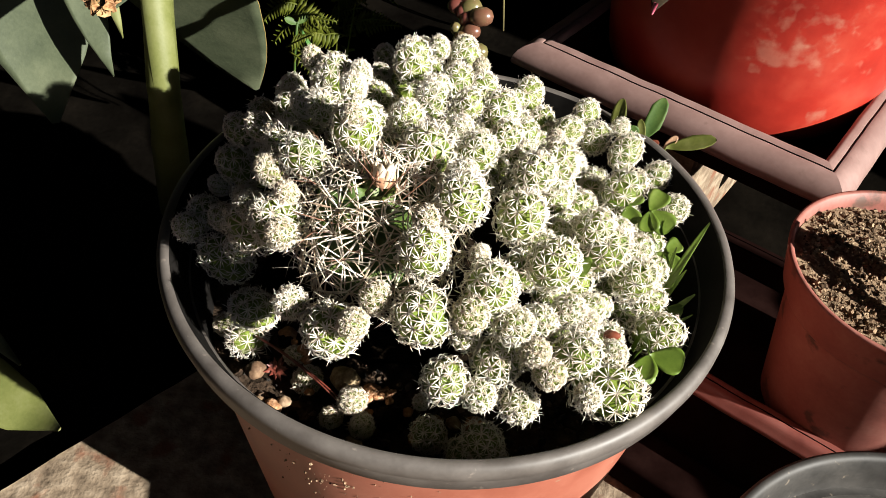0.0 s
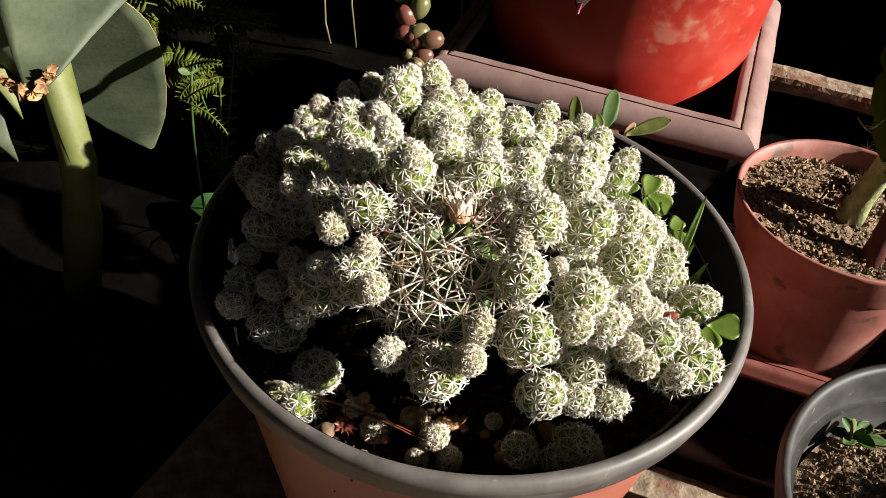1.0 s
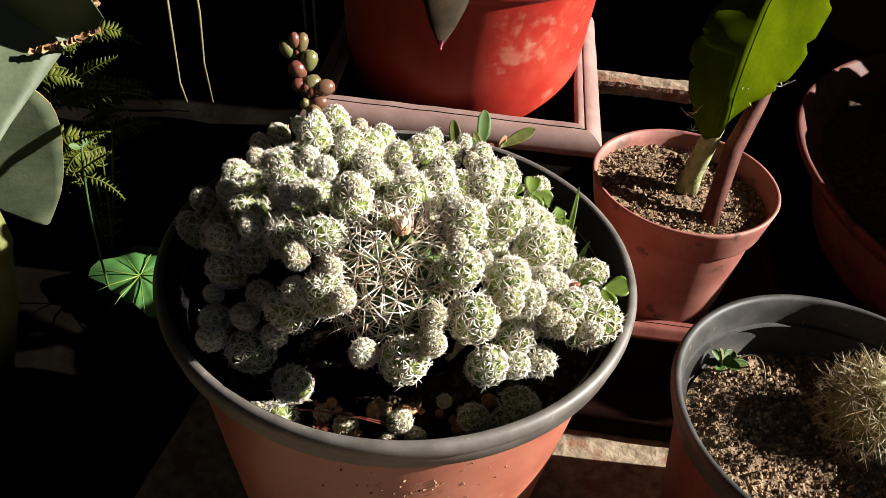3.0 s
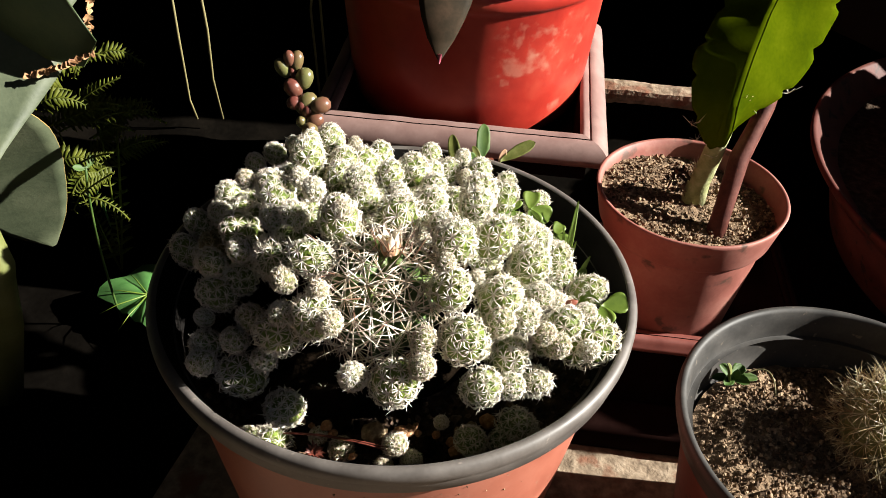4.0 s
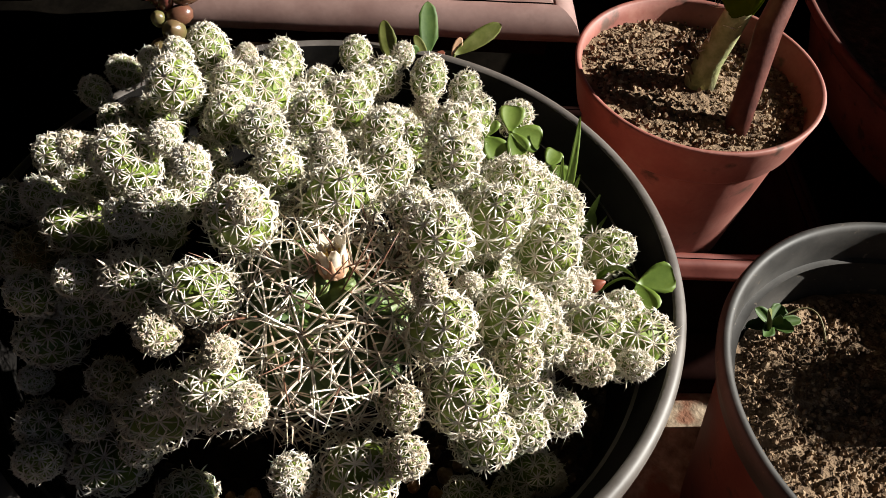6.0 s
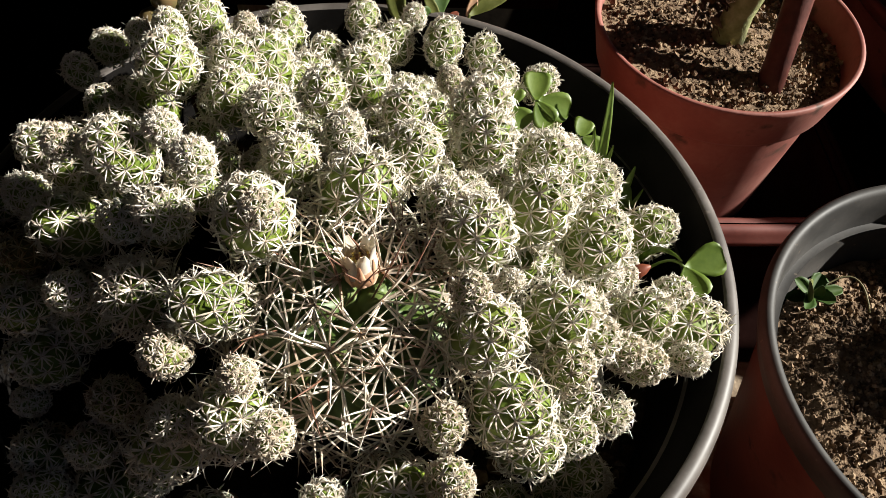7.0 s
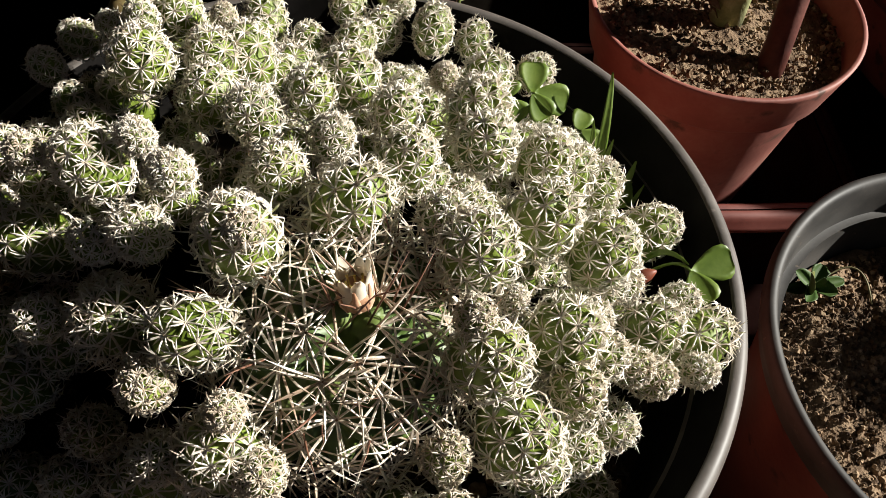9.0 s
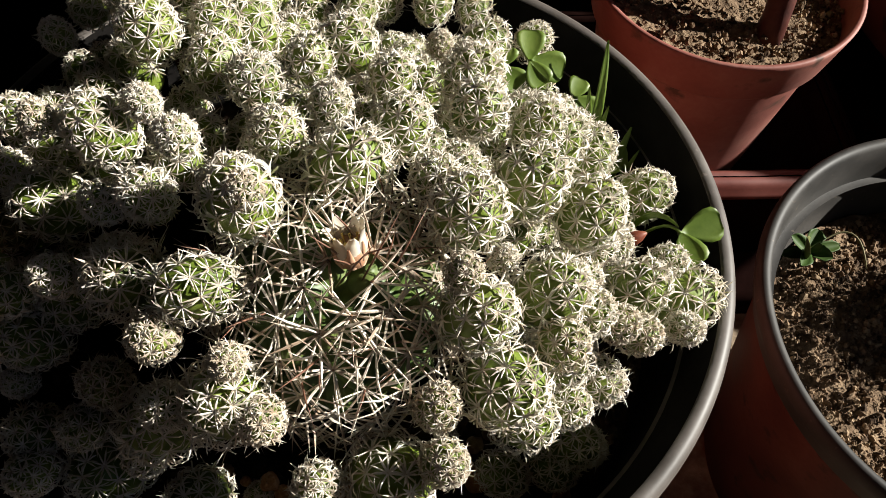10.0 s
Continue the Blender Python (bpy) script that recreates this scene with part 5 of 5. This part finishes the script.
# ---------------------------------------------------------------- flat-stemmed cactus in the small pot
epi_root = (0.192, 0.0135, 0.136)
epi = thing("flat_stem_cactus", *epi_root, "ribbed green climbing cactus with a corky base", "cactus")
mesh_part("corky_base", *local(tube([(0.1915, 0.0135, 0.134), (0.1925, 0.0135, 0.146), (0.1923, 0.0102, 0.1625), (0.1893, 0.0056, 0.1828), (0.1884, 0.0037, 0.1957)], [0.0066, 0.0058, 0.0053, 0.0050, 0.0025], 12), epi_root), M_BARK, epi, "pale corky woody base")
RIDGE = [(0.187, 0.0037, 0.1775), (0.1857, 0.0008, 0.1883), (0.1882, 0.0032, 0.2016), (0.1988, 0.0099, 0.2173), (0.2124, 0.0177, 0.2287), (0.2249, 0.0247, 0.2381), (0.2279, 0.0275, 0.2581)]
OUTER_RIGHT = [(0.1893, 0.0044, 0.1762), (0.197, 0.0025, 0.1855), (0.2087, 0.0013, 0.1924), (0.2258, 0.0002, 0.199), (0.2477, 0.0061, 0.2157), (0.2659, 0.015, 0.2334), (0.2474, 0.0229, 0.2553)]
OUTER_LEFT = [(0.1865, 0.0082, 0.1725), (0.1816, 0.0095, 0.1775), (0.1781, 0.0195, 0.1948), (0.1835, 0.0293, 0.211), (0.1947, 0.0353, 0.2229), (0.2123, 0.0416, 0.2366), (0.2214, 0.0377, 0.2571)]
OUTER_BACK = [(0.1885, 0.0061, 0.1775), (0.1912, 0.0121, 0.1855), (0.198, 0.0208, 0.1957), (0.211, 0.0262, 0.2099), (0.2249, 0.0293, 0.2214), (0.2354, 0.032, 0.2315), (0.2362, 0.0331, 0.2553)]


def along(ctrl, s):
    """Smooth curve through control points, s from 0 to 1."""
    k = s * (len(ctrl) - 1)
    i = min(int(k), len(ctrl) - 2)
    t = k - i
    p = [Vector(ctrl[max(0, min(len(ctrl) - 1, i + o))]) for o in (-1, 0, 1, 2)]
    return 0.5 * (2 * p[1] + (p[2] - p[0]) * t + (2 * p[0] - 5 * p[1] + 4 * p[2] - p[3]) * t * t + (3 * p[1] - p[0] - 3 * p[2] + p[3]) * t ** 3)


def wing(outer, name, seed):
    """One rib of the stem: a fleshy wing from the ridge to a scalloped margin."""
    v, f = [], []
    n, cols = 72, 8
    for i in range(n + 1):
        s = i / n
        a, b = along(RIDGE, s), along(outer, s)
        d = (along(RIDGE, min(1, s + 0.01)) - along(RIDGE, max(0, s - 0.01))).normalized()
        lat = b - a
        nrm = d.cross(lat).normalized()
        wave = 1 - 0.10 * max(0.0, math.cos(s * 38 + seed)) ** 4 * min(1, s * 4) + 0.02 * math.sin(s * 23 + seed)
        for c in range(cols + 1):
            u = c / cols
            th = 0.0024 * (1 - u) ** 2 + 0.0010 * (1 - u ** 6) + 0.0003
            p = a + lat * u * (1 + (wave - 1) * u ** 3) + nrm * (0.0016 * math.sin(u * 3.1) * math.sin(s * 11 + seed))
            v.append(p + nrm * th)
            v.append(p - nrm * th)
    w = 2 * (cols + 1)
    for i in range(n):
        a, b = i * w, (i + 1) * w
        for c in range(cols):
            f.append((a + 2 * c, a + 2 * c + 2, b + 2 * c + 2, b + 2 * c))
            f.append((a + 2 * c + 1, b + 2 * c + 1, b + 2 * c + 3, a + 2 * c + 3))
        f.append((a + w - 2, a + w - 1, b + w - 1, b + w - 2))
    f.append(tuple(range(0, w, 2)) + tuple(range(w - 1, 0, -2)))
    return mesh_part(name, *local((v, f), epi_root), M_EPI, epi)


mesh_part("stem_core", *local(tube([along(RIDGE, k / 24) for k in range(25)], [0.0030] + [0.0034] * 23 + [0.0015], 10), epi_root), M_EPI, epi)
wing(OUTER_RIGHT, "stem_rib", 0.4)
wing(OUTER_LEFT, "stem_rib", 1.9)
wing(OUTER_BACK, "stem_rib", 3.0)
rs = random.Random(5)
for bx, by, bz in ((0.187, 0.0165, 0.15), (0.1816, 0.0191, 0.1815), (0.1885, 0.0053, 0.1674), (0.206, 0.0015, 0.191), (0.2251, 0.0003, 0.1979), (0.1787, 0.011, 0.1775), (0.1879, 0.0138, 0.1563), (0.1921, 0.0052, 0.175), (0.1926, 0.0027, 0.191), (0.1765, 0.0112, 0.1883), (0.193, 0.01, 0.148), (0.1942, 0.0021, 0.2001)):
    pieces = []
    for k in range(6):
        d = v3(rs.uniform(-1, 0.6), rs.uniform(-0.8, 0.4), rs.uniform(0.1, 1)).normalized()
        L = rs.uniform(0.003, 0.008)
        pieces.append(tube([v3(bx, by, bz), v3(bx, by, bz) + d * L], [0.00018, 0.00004], 4))
    mesh_part("spine_tuft", *local(merge(*pieces), epi_root), M_SPINE_OLD, epi)
stake = thing("stake", 0.185, -0.011, 0.134, "knobbly reddish brown woody stake in a small pot", "stake")
mesh_part("shaft", *local(tube([(0.18, -0.0145, 0.13), (0.185, -0.0115, 0.143), (0.1972, -0.0032, 0.1697), (0.2151, 0.003, 0.1915), (0.2211, 0.0065, 0.2012), (0.225, 0.0091, 0.2078)], [0.0054, 0.0048, 0.0052, 0.0042, 0.0039, 0.0030], 12), (0.185, -0.011, 0.134)), M_STAKE, stake)
# dry twisted scales at the foot of the stem
scrap = thing("dry_scrap", 0.183, 0.028, 0.138, "dry reddish brown plant scraps on soil", "debris", kind="stuff")
pcs = []
for k in range(34):
    c = v3(0.1865 + rs.uniform(-0.005, 0.004), 0.0225 + rs.uniform(-0.004, 0.005), 0.1365 + rs.uniform(0, 0.016))
    d = v3(rs.uniform(-1, 1), rs.uniform(-1, 1), rs.uniform(-0.3, 1)).normalized() * rs.uniform(0.003, 0.007)
    pcs.append(blade([c, c + d * 0.5 + v3(0, 0, 0.001), c + d], [0.0008, 0.0013, 0.0003], (rs.uniform(-1, 1), -0.5, 0.6), 0.0002, 0.5, 2))
mesh_part("dry_scales", *local(merge(*pcs), (0.183, 0.028, 0.138)), M_SCALE, scrap)

# ---------------------------------------------------------------- in the black pot
ball = thing("ball_cactus", 0.1690, -0.1230, 0.086, "round yellow-green cactus bristling with golden spines", "cactus")
head(0.1790, -0.1310, 0.1070, 0.0194, 1.10, (0.1, -0.05, 1.0), spacing=0.0074, reach=0.0098, count=13, flesh=M_FLESH_GOLD, spine=M_SPINE_GOLD, lift=0.28, width=0.00015, parent=ball, origin=(0.1690, -0.1230, 0.086), name="body")
sp_root = (0.1440, -0.0740, 0.0975)
sprout = thing("sprout", *sp_root, "small dark green leafy seedling in gravelly soil", "seedling")
for k, (dx, dy, dz, h) in enumerate(((-0.0105, -0.003, 0.007, 0.0030), (-0.004, 0.008, 0.010, 0.0030), (0.010, 0.003, 0.007, 0.0034), (0.004, -0.009, 0.006, 0.0030), (-0.001, -0.002, 0.014, 0.0026), (0.013, -0.007, 0.004, 0.0026), (-0.010, 0.006, 0.004, 0.0026))):
    leaf_part(sprout, sp_root, v3(*sp_root) + v3(0, 0, 0.003), v3(*sp_root) + v3(dx, dy, dz) * 0.85, h * 0.9, (-0.2, -0.3, 1), M_GREENDARK, cup=0.7, ragged=0.15)
leaf_part(sprout, sp_root, v3(*sp_root) + v3(-0.003, -0.001, 0.002), v3(*sp_root) + v3(-0.005, 0.002, 0.0145), 0.0026, (0.6, -0.8, 0.2), M_PALELEAF, label="pale folded upright leaf", cup=0.6)
mesh_part("stem", *local(tube([sp_root, v3(*sp_root) + v3(0, 0, 0.005)], [0.0009, 0.0007], 6), sp_root), M_GREENDARK, sprout)

# ---------------------------------------------------------------- plant in the red pot: one drooping leaf
rp_root = (0.155, 0.195, 0.200)
rplant = thing("potted_plant", *rp_root, "drooping purple-green leaf with a pink pointed tip", "plant")
path = bend((0.150, 0.190, 0.240), (0.098, 0.128, 0.250), (0.0857, 0.1107, 0.1967), 10)
mesh_part("leaf", *local(blade(path, [0.006, 0.011, 0.014, 0.0155, 0.016, 0.016, 0.0155, 0.014, 0.0112, 0.007, 0.0005], (-0.45, -0.8, 0.35), 0.0003, -0.15, 8), rp_root), M_PURPLE, rplant)
mesh_part("leaf_tip", *local(blade([v3(0.0863, 0.1115, 0.2003), v3(0.0856, 0.1105, 0.1972), v3(0.0855, 0.1102, 0.1955)], [0.0012, 0.0008, 0.0003], (-0.55, -0.7, 0.3), 0.0005, 0.0, 4), rp_root), M_PINK, rplant, "pink leaf tip")
mesh_part("stalk", *local(tube(bend((0.168, 0.205, 0.195), (0.160, 0.200, 0.230), (0.150, 0.190, 0.240)), [0.0016] * 9, 8), rp_root), M_STAKE, rplant)
red_soil = thing("pot_soil", 0.178, 0.2215, 0.1965, "dark soil in a red pot", "soil", kind="stuff")
soil_disc("soil_bed", 0.0820, 0.0, M_SOIL, red_soil, 0.002, 41)

# ---------------------------------------------------------------- broad-leaved plant beside the pot
big_root = (-0.170, 0.230, 0.0)
broad = thing("broad_leaf_plant", *big_root, "large plant with broad grey-green leaves and thick pale stalks", "plant")


def broad_leaf(name, p0, p1, p2, widths, normal, mat, label="", thick=0.0012, cup=0.15, ragged=0.0, seed=0):
    n = len(widths) - 1
    return mesh_part(name, *local(blade(bend(p0, p1, p2, n), widths, normal, thick, cup, 10, ragged, seed), big_root), mat, broad, label)


def stalk(pts, radii, label="thick pale green stalk"):
    mesh_part("leaf_stalk", *local(tube(pts, radii, 14), big_root), M_PALELEAF, broad, label)


stalk([(-0.165, 0.200, -0.012), (-0.150, 0.165, 0.07), (-0.1430, 0.152, 0.118), (-0.1465, 0.176, 0.151), (-0.150, 0.205, 0.20), (-0.156, 0.235, 0.27)], [0.011, 0.010, 0.0085, 0.0082, 0.0085, 0.009])
broad_leaf("leaf", (-0.1400, 0.152, 0.196), (-0.1290, 0.196, 0.142), (-0.1120, 0.230, 0.064), [0.030, 0.033, 0.035, 0.035, 0.034, 0.032, 0.029, 0.026, 0.022, 0.017, 0.010, 0.002], (0.0, -0.91, -0.41), M_GREYLEAF, "broad grey-green leaf", cup=0.05)
broad_leaf("leaf", (-0.226, 0.235, 0.215), (-0.222, 0.205, 0.145), (-0.208, 0.160, 0.082), [0.020, 0.032, 0.037, 0.038, 0.037, 0.034, 0.029, 0.022, 0.012, 0.002], (0.15, -0.72, 0.68), M_GREYLEAF, "broad grey-green leaf")
broad_leaf("leaf", (-0.195, 0.205, 0.175), (-0.186, 0.180, 0.140), (-0.170, 0.158, 0.116), [0.012, 0.012, 0.0115, 0.0105, 0.0085, 0.006, 0.003, 0.0004], (0.2, -0.72, 0.66), M_GREYLEAF, "narrow pale green leaf")
broad_leaf("leaf", (-0.188, 0.200, 0.185), (-0.172, 0.182, 0.155), (-0.164, 0.166, 0.134), [0.006, 0.006, 0.0055, 0.005, 0.0035, 0.002, 0.0003], (0.2, -0.72, 0.66), M_PALELEAF, "narrow yellowish leaf")
# tall leaf with a dry tip, and the leaf before it, shade in its colour
broad_leaf("leaf", (-0.098, 0.196, 0.275), (-0.128, 0.172, 0.215), (-0.147, 0.106, 0.184), [0.036, 0.040, 0.042, 0.041, 0.038, 0.034, 0.029, 0.023, 0.016, 0.010, 0.003], (0.05, -0.72, 0.66), M_GREYLEAF, "grey-green leaf with a ragged brown tip", ragged=0.10, seed=3, cup=0.1)
broad_leaf("leaf", (-0.140, 0.180, 0.290), (-0.112, 0.166, 0.258), (-0.0780, 0.1370, 0.2260), [0.040, 0.044, 0.046, 0.046, 0.044, 0.040, 0.035, 0.028, 0.020, 0.010], (-0.78, -0.60, -0.15), M_SHADE_LEAF, "dark green leaf with a ragged brown margin", ragged=0.06, seed=5, cup=0.08)


def leaf_margin(p0, p1, p2, widths, normal, cup, side_sign):
    """Thin yellowed rim along one side of a broad leaf."""
    pts = bend(p0, p1, p2, len(widths) - 1)
    edge = []
    for k, p in enumerate(pts):
        d = (pts[min(k + 1, len(pts) - 1)] - pts[max(k - 1, 0)]).normalized()
        side = d.cross(Vector(normal).normalized()).normalized()
        edge.append(p + side * side_sign * widths[k] + side.cross(d).normalized() * cup * widths[k])
    mesh_part("leaf_margin", *local(tube(edge, [0.00028] * len(edge), 6), big_root), M_YELLOWEDGE, broad, "thin yellowed leaf margin")


for sign in (-1, 1):
    leaf_margin((-0.1400, 0.152, 0.196), (-0.1290, 0.196, 0.142), (-0.1120, 0.230, 0.064), [0.030, 0.033, 0.035, 0.035, 0.034, 0.032, 0.029, 0.026, 0.022, 0.017, 0.010, 0.002], (0.0, -0.91, -0.41), 0.05, sign)
rb = random.Random(21)


def dry_flakes(points, count, size):
    """Crinkled brown flakes along a dried margin."""
    pcs = []
    for k in range(count):
        s = (k + rb.random()) / count * (len(points) - 1)
        i = min(int(s), len(points) - 2)
        c = Vector(points[i]).lerp(Vector(points[i + 1]), s - i)
        d = v3(rb.uniform(-1, 1), rb.uniform(-1, 0.3), rb.uniform(-1, 0.6)).normalized() * size * rb.uniform(0.5, 1.2)
        pcs.append(blade([c - d * 0.5, c + d * 0.1 + v3(0, 0, 0.0006), c + d * 0.5], [size * 0.15, size * 0.35, size * 0.1], (rb.uniform(-0.6, 0.6), -0.8, 0.4), 0.0002, 0.6, 3))
    mesh_part("dry_margin", *local(merge(*pcs), big_root), M_LEAFEDGE, broad, "crinkled dry brown leaf margin")


dry_flakes([(-0.158, 0.112, 0.188), (-0.147, 0.104, 0.183), (-0.138, 0.109, 0.192)], 26, 0.006)
dry_flakes([(-0.106, 0.146, 0.216), (-0.090, 0.139, 0.221), (-0.0785, 0.1375, 0.2255), (-0.0765, 0.142, 0.236), (-0.070, 0.150, 0.249)], 34, 0.0045)
broad_leaf("leaf", (-0.260, 0.040, 0.045), (-0.215, 0.020, 0.038), (-0.1700, 0.002, 0.0265), [0.012, 0.016, 0.0165, 0.015, 0.011, 0.001], (0.0, -0.45, 0.9), M_PALELEAF)
broad_leaf("leaf", (-0.240, 0.060, 0.070), (-0.215, 0.040, 0.062), (-0.1895, 0.0225, 0.0468), [0.004, 0.006, 0.006, 0.005, 0.003, 0.0006], (0.0, -0.45, 0.9), M_GREYLEAF)

# round peltate leaf by the pot, its outline cut at a shadow edge
pel_root = (-0.0690, 0.2190, -0.011)
pel = thing("peltate_leaf_plant", *pel_root, "low plant with one bright green round leaf", "plant")
pc = v3(-0.0667, 0.2175, 0.0126)
ppos, pfaces = [pc], []
for j in range(1, 7):
    for i in range(36):
        a = 2 * math.pi * i / 36
        r = 0.0375 * (1 + 0.05 * math.cos(5 * a + 0.6))
        # straight side stands for a shadow edge; shaded part of the leaf left out
        lean = math.cos(a - radians(203))
        r = j / 6 * min(r, 0.017 / lean if lean > 0.1 else r)
        ppos.append(pc + v3(r * math.cos(a), r * math.sin(a), 0.0018 * math.cos(9 * a) * (j / 6) - 0.006 * (j / 6) ** 2))
pfaces += [(0, 1 + i, 1 + (i + 1) % 36) for i in range(36)]
for j in range(5):
    o = 1 + 36 * j
    pfaces += [(o + i, o + 36 + i, o + 36 + (i + 1) % 36, o + (i + 1) % 36) for i in range(36)]
nv = len(ppos)
ppos += [p - v3(0, 0, 0.0006) for p in ppos]
pfaces += [tuple(nv + k for k in reversed(g)) for g in pfaces]
mesh_part("leaf", *local((ppos, pfaces), pel_root), M_BROADGREEN, pel)
mesh_part("stalk", *local(tube([pel_root, (-0.0690, 0.2185, 0.004), pc], [0.0014, 0.0013, 0.0012], 8), pel_root), M_GREENDARK, pel)
for k in range(9):
    a = 2 * math.pi * k / 9 + 0.3
    mesh_part("vein", *local(tube([pc + v3(0, 0, 0.0006), pc + v3(0.020 * math.cos(a), 0.020 * math.sin(a), -0.0006), pc + v3(0.032 * math.cos(a), 0.032 * math.sin(a), -0.0040)], [0.0005, 0.0004, 0.0001], 5), pel_root), M_GREEN, pel)

# a shoot with one long bright leaf before the fern
sh_root = (-0.086, 0.222, -0.008)
shoot = thing("leafy_shoot", *sh_root, "slender shoot with a long sunlit bright green leaf", "plant")
mesh_part("stem", *local(tube(bend(sh_root, (-0.090, 0.224, 0.07), (-0.0835, 0.2245, 0.1145)), [0.0008] * 9, 7), sh_root), M_GREENDARK, shoot)
leaf_part(shoot, sh_root, (-0.0835, 0.2245, 0.1145), (-0.0696, 0.2915, 0.0212), 0.0046, (0.98, 0.05, 0.18), M_BROADGREEN, cup=0.15, droop=0.001)
leaf_part(shoot, sh_root, (-0.0835, 0.2245, 0.1140), (-0.0770, 0.2290, 0.1190), 0.0022, (0.5, -0.6, 0.6), M_GREENDARK)
leaf_part(shoot, sh_root, (-0.0835, 0.2245, 0.1140), (-0.0905, 0.2230, 0.1180), 0.0022, (0.5, -0.6, 0.6), M_GREENDARK)

# ---------------------------------------------------------------- ferny plant and dry stems behind
fern_root = (-0.072, 0.277, -0.010)
fern = thing("fern", *fern_root, "feathery yellow-green fern, sunlit in patches", "fern")
rf = random.Random(9)


def frond(p0, p1, p2, width, n=12):
    pts = bend(p0, p1, p2, n)
    pcs = [tube(pts, [0.0006] * (n + 1), 5)]
    for i in range(2, n + 1):
        d = (pts[i] - pts[i - 1]).normalized()
        s = d.cross(v3(0.1, -0.5, 0.85)).normalized()
        for sg in (-1, 1):
            L = width * (1 - 0.75 * (i / n) ** 1.5)
            e = pts[i] + s * sg * L + d * L * 0.45 + v3(0, 0, rf.uniform(-0.2, 0.1) * L)
            pcs.append(blade([pts[i], pts[i].lerp(e, 0.5), e], [L * 0.10, L * 0.17, L * 0.03], (0, -0.4, 1), 0.00015, 0.2, 2))
    mesh_part("frond", *local(merge(*pcs), fern_root), M_FERN, fern)


for k in range(38):
    c = v3(-0.073 + rf.uniform(-0.026, 0.022), 0.279 + rf.uniform(-0.015, 0.02), 0.110 + rf.uniform(-0.035, 0.040))
    a = rf.uniform(-0.5, 0.7) + (math.pi if rf.random() < 0.3 else 0)
    L = rf.uniform(0.02, 0.045)
    frond(c, c + v3(math.cos(a) * L * 0.5, -0.006, 0.012), c + v3(math.cos(a) * L, -0.010, math.sin(a) * L * 0.7 + 0.002), rf.uniform(0.006, 0.011))
for k in range(5):
    a = rf.uniform(0, 6.28)
    frond(fern_root, v3(*fern_root) + v3(0.01 * math.cos(a), 0.01 * math.sin(a), 0.05), v3(-0.072 + 0.02 * math.cos(a), 0.279, 0.11), 0.008)
frond((-0.0900, 0.2180, 0.1020), (-0.080, 0.212, 0.112), (-0.0720, 0.2020, 0.1210), 0.006, 10)
frond((-0.0880, 0.2170, 0.1000), (-0.076, 0.208, 0.100), (-0.0690, 0.2060, 0.0840), 0.0045, 10)
frond((-0.0860, 0.2300, 0.1150), (-0.078, 0.224, 0.122), (-0.0680, 0.2150, 0.1260), 0.004, 10)

for k, (x, y, zt, zb, ln) in enumerate(((0.056, 0.430, 0.130, 0.040, 0.001), (0.036, 0.440, 0.140, 0.020, -0.001), (0.150, 0.430, 0.150, 0.085, 0.004), (0.158, 0.428, 0.150, 0.095, 0.002))):
    ds = thing("dry_weed", x, y, 0.0, "thin dry yellowish weed stalk behind the pots", "weed", "dry weeds behind the pots")
    mesh_part("shaft", *local(tube([(x + 0.004, y, 0.0), (x, y, zb), (x + ln, y, (zb + zt) / 2), (x - ln, y + 0.01, zt + 0.06)], [0.0010, 0.0011, 0.0013, 0.0009], 7), (x, y, 0)), M_STRAW, ds)

# leafy plant in the large pot, leaves added out of view to block sun
fp_root = (0.530, -0.120, 0.058)
fplant = thing("shading_plant", *fp_root, "bushy dark green plant in a large pot", "plant")
for k in range(280):
    u = rf.random()
    c = v3(0.462, -0.285, 0).lerp(v3(0.690, 0.000, 0), u) + v3(rf.uniform(-0.03, 0.03), rf.uniform(-0.025, 0.025), 0)
    c.z = rf.uniform(0.065, 0.165 if u < 0.20 else (0.255 if u < 0.6 else 0.19))
    t = c + v3(rf.uniform(-0.025, 0.025), rf.uniform(-0.025, 0.025), rf.uniform(-0.01, 0.015))
    leaf_part(fplant, fp_root, c - (t - c), t + (t - c) * 0.5, 0.024, (rf.uniform(-0.5, 0.9), -0.8, 0.5), M_GREENDARK, droop=0.008)
for k in range(12):
    c = v3(0.480, -0.195, 0.058).lerp(v3(0.590, -0.050, 0.058), (k + 0.5) / 12)
    mesh_part("stem", *local(tube([c, c + v3(rf.uniform(-0.02, 0.02), rf.uniform(-0.02, 0.02), 0.10)], [0.003, 0.002], 6), fp_root), M_BARK, fplant)
# shoots added over the rim on the sunny side, to shade the pot's wall
for k in range(46):
    a = radians(rf.uniform(-118, -58))
    c = v3(0.549 + 0.216 * math.cos(a), -0.0745 + 0.216 * math.sin(a), rf.uniform(0.06, 0.135))
    t = c + v3(rf.uniform(-0.03, 0.03), rf.uniform(-0.035, 0.0), rf.uniform(-0.03, 0.02))
    leaf_part(fplant, fp_root, c, t, 0.014, (rf.uniform(-0.6, 0.9), -0.7, 0.4), M_GREENDARK, droop=0.01)
curl_root = (0.1540, -0.0830, 0.0980)
curl = thing("dry_straw", *curl_root, "thin curled dry straw lying on soil", "straw")
mesh_part("shaft", *local(tube(bend((0.1505, -0.0745, 0.1000), (0.1680, -0.0775, 0.1070), (0.1550, -0.0915, 0.1000), 10), [0.00035] * 11, 6), curl_root), M_STRAW, curl)
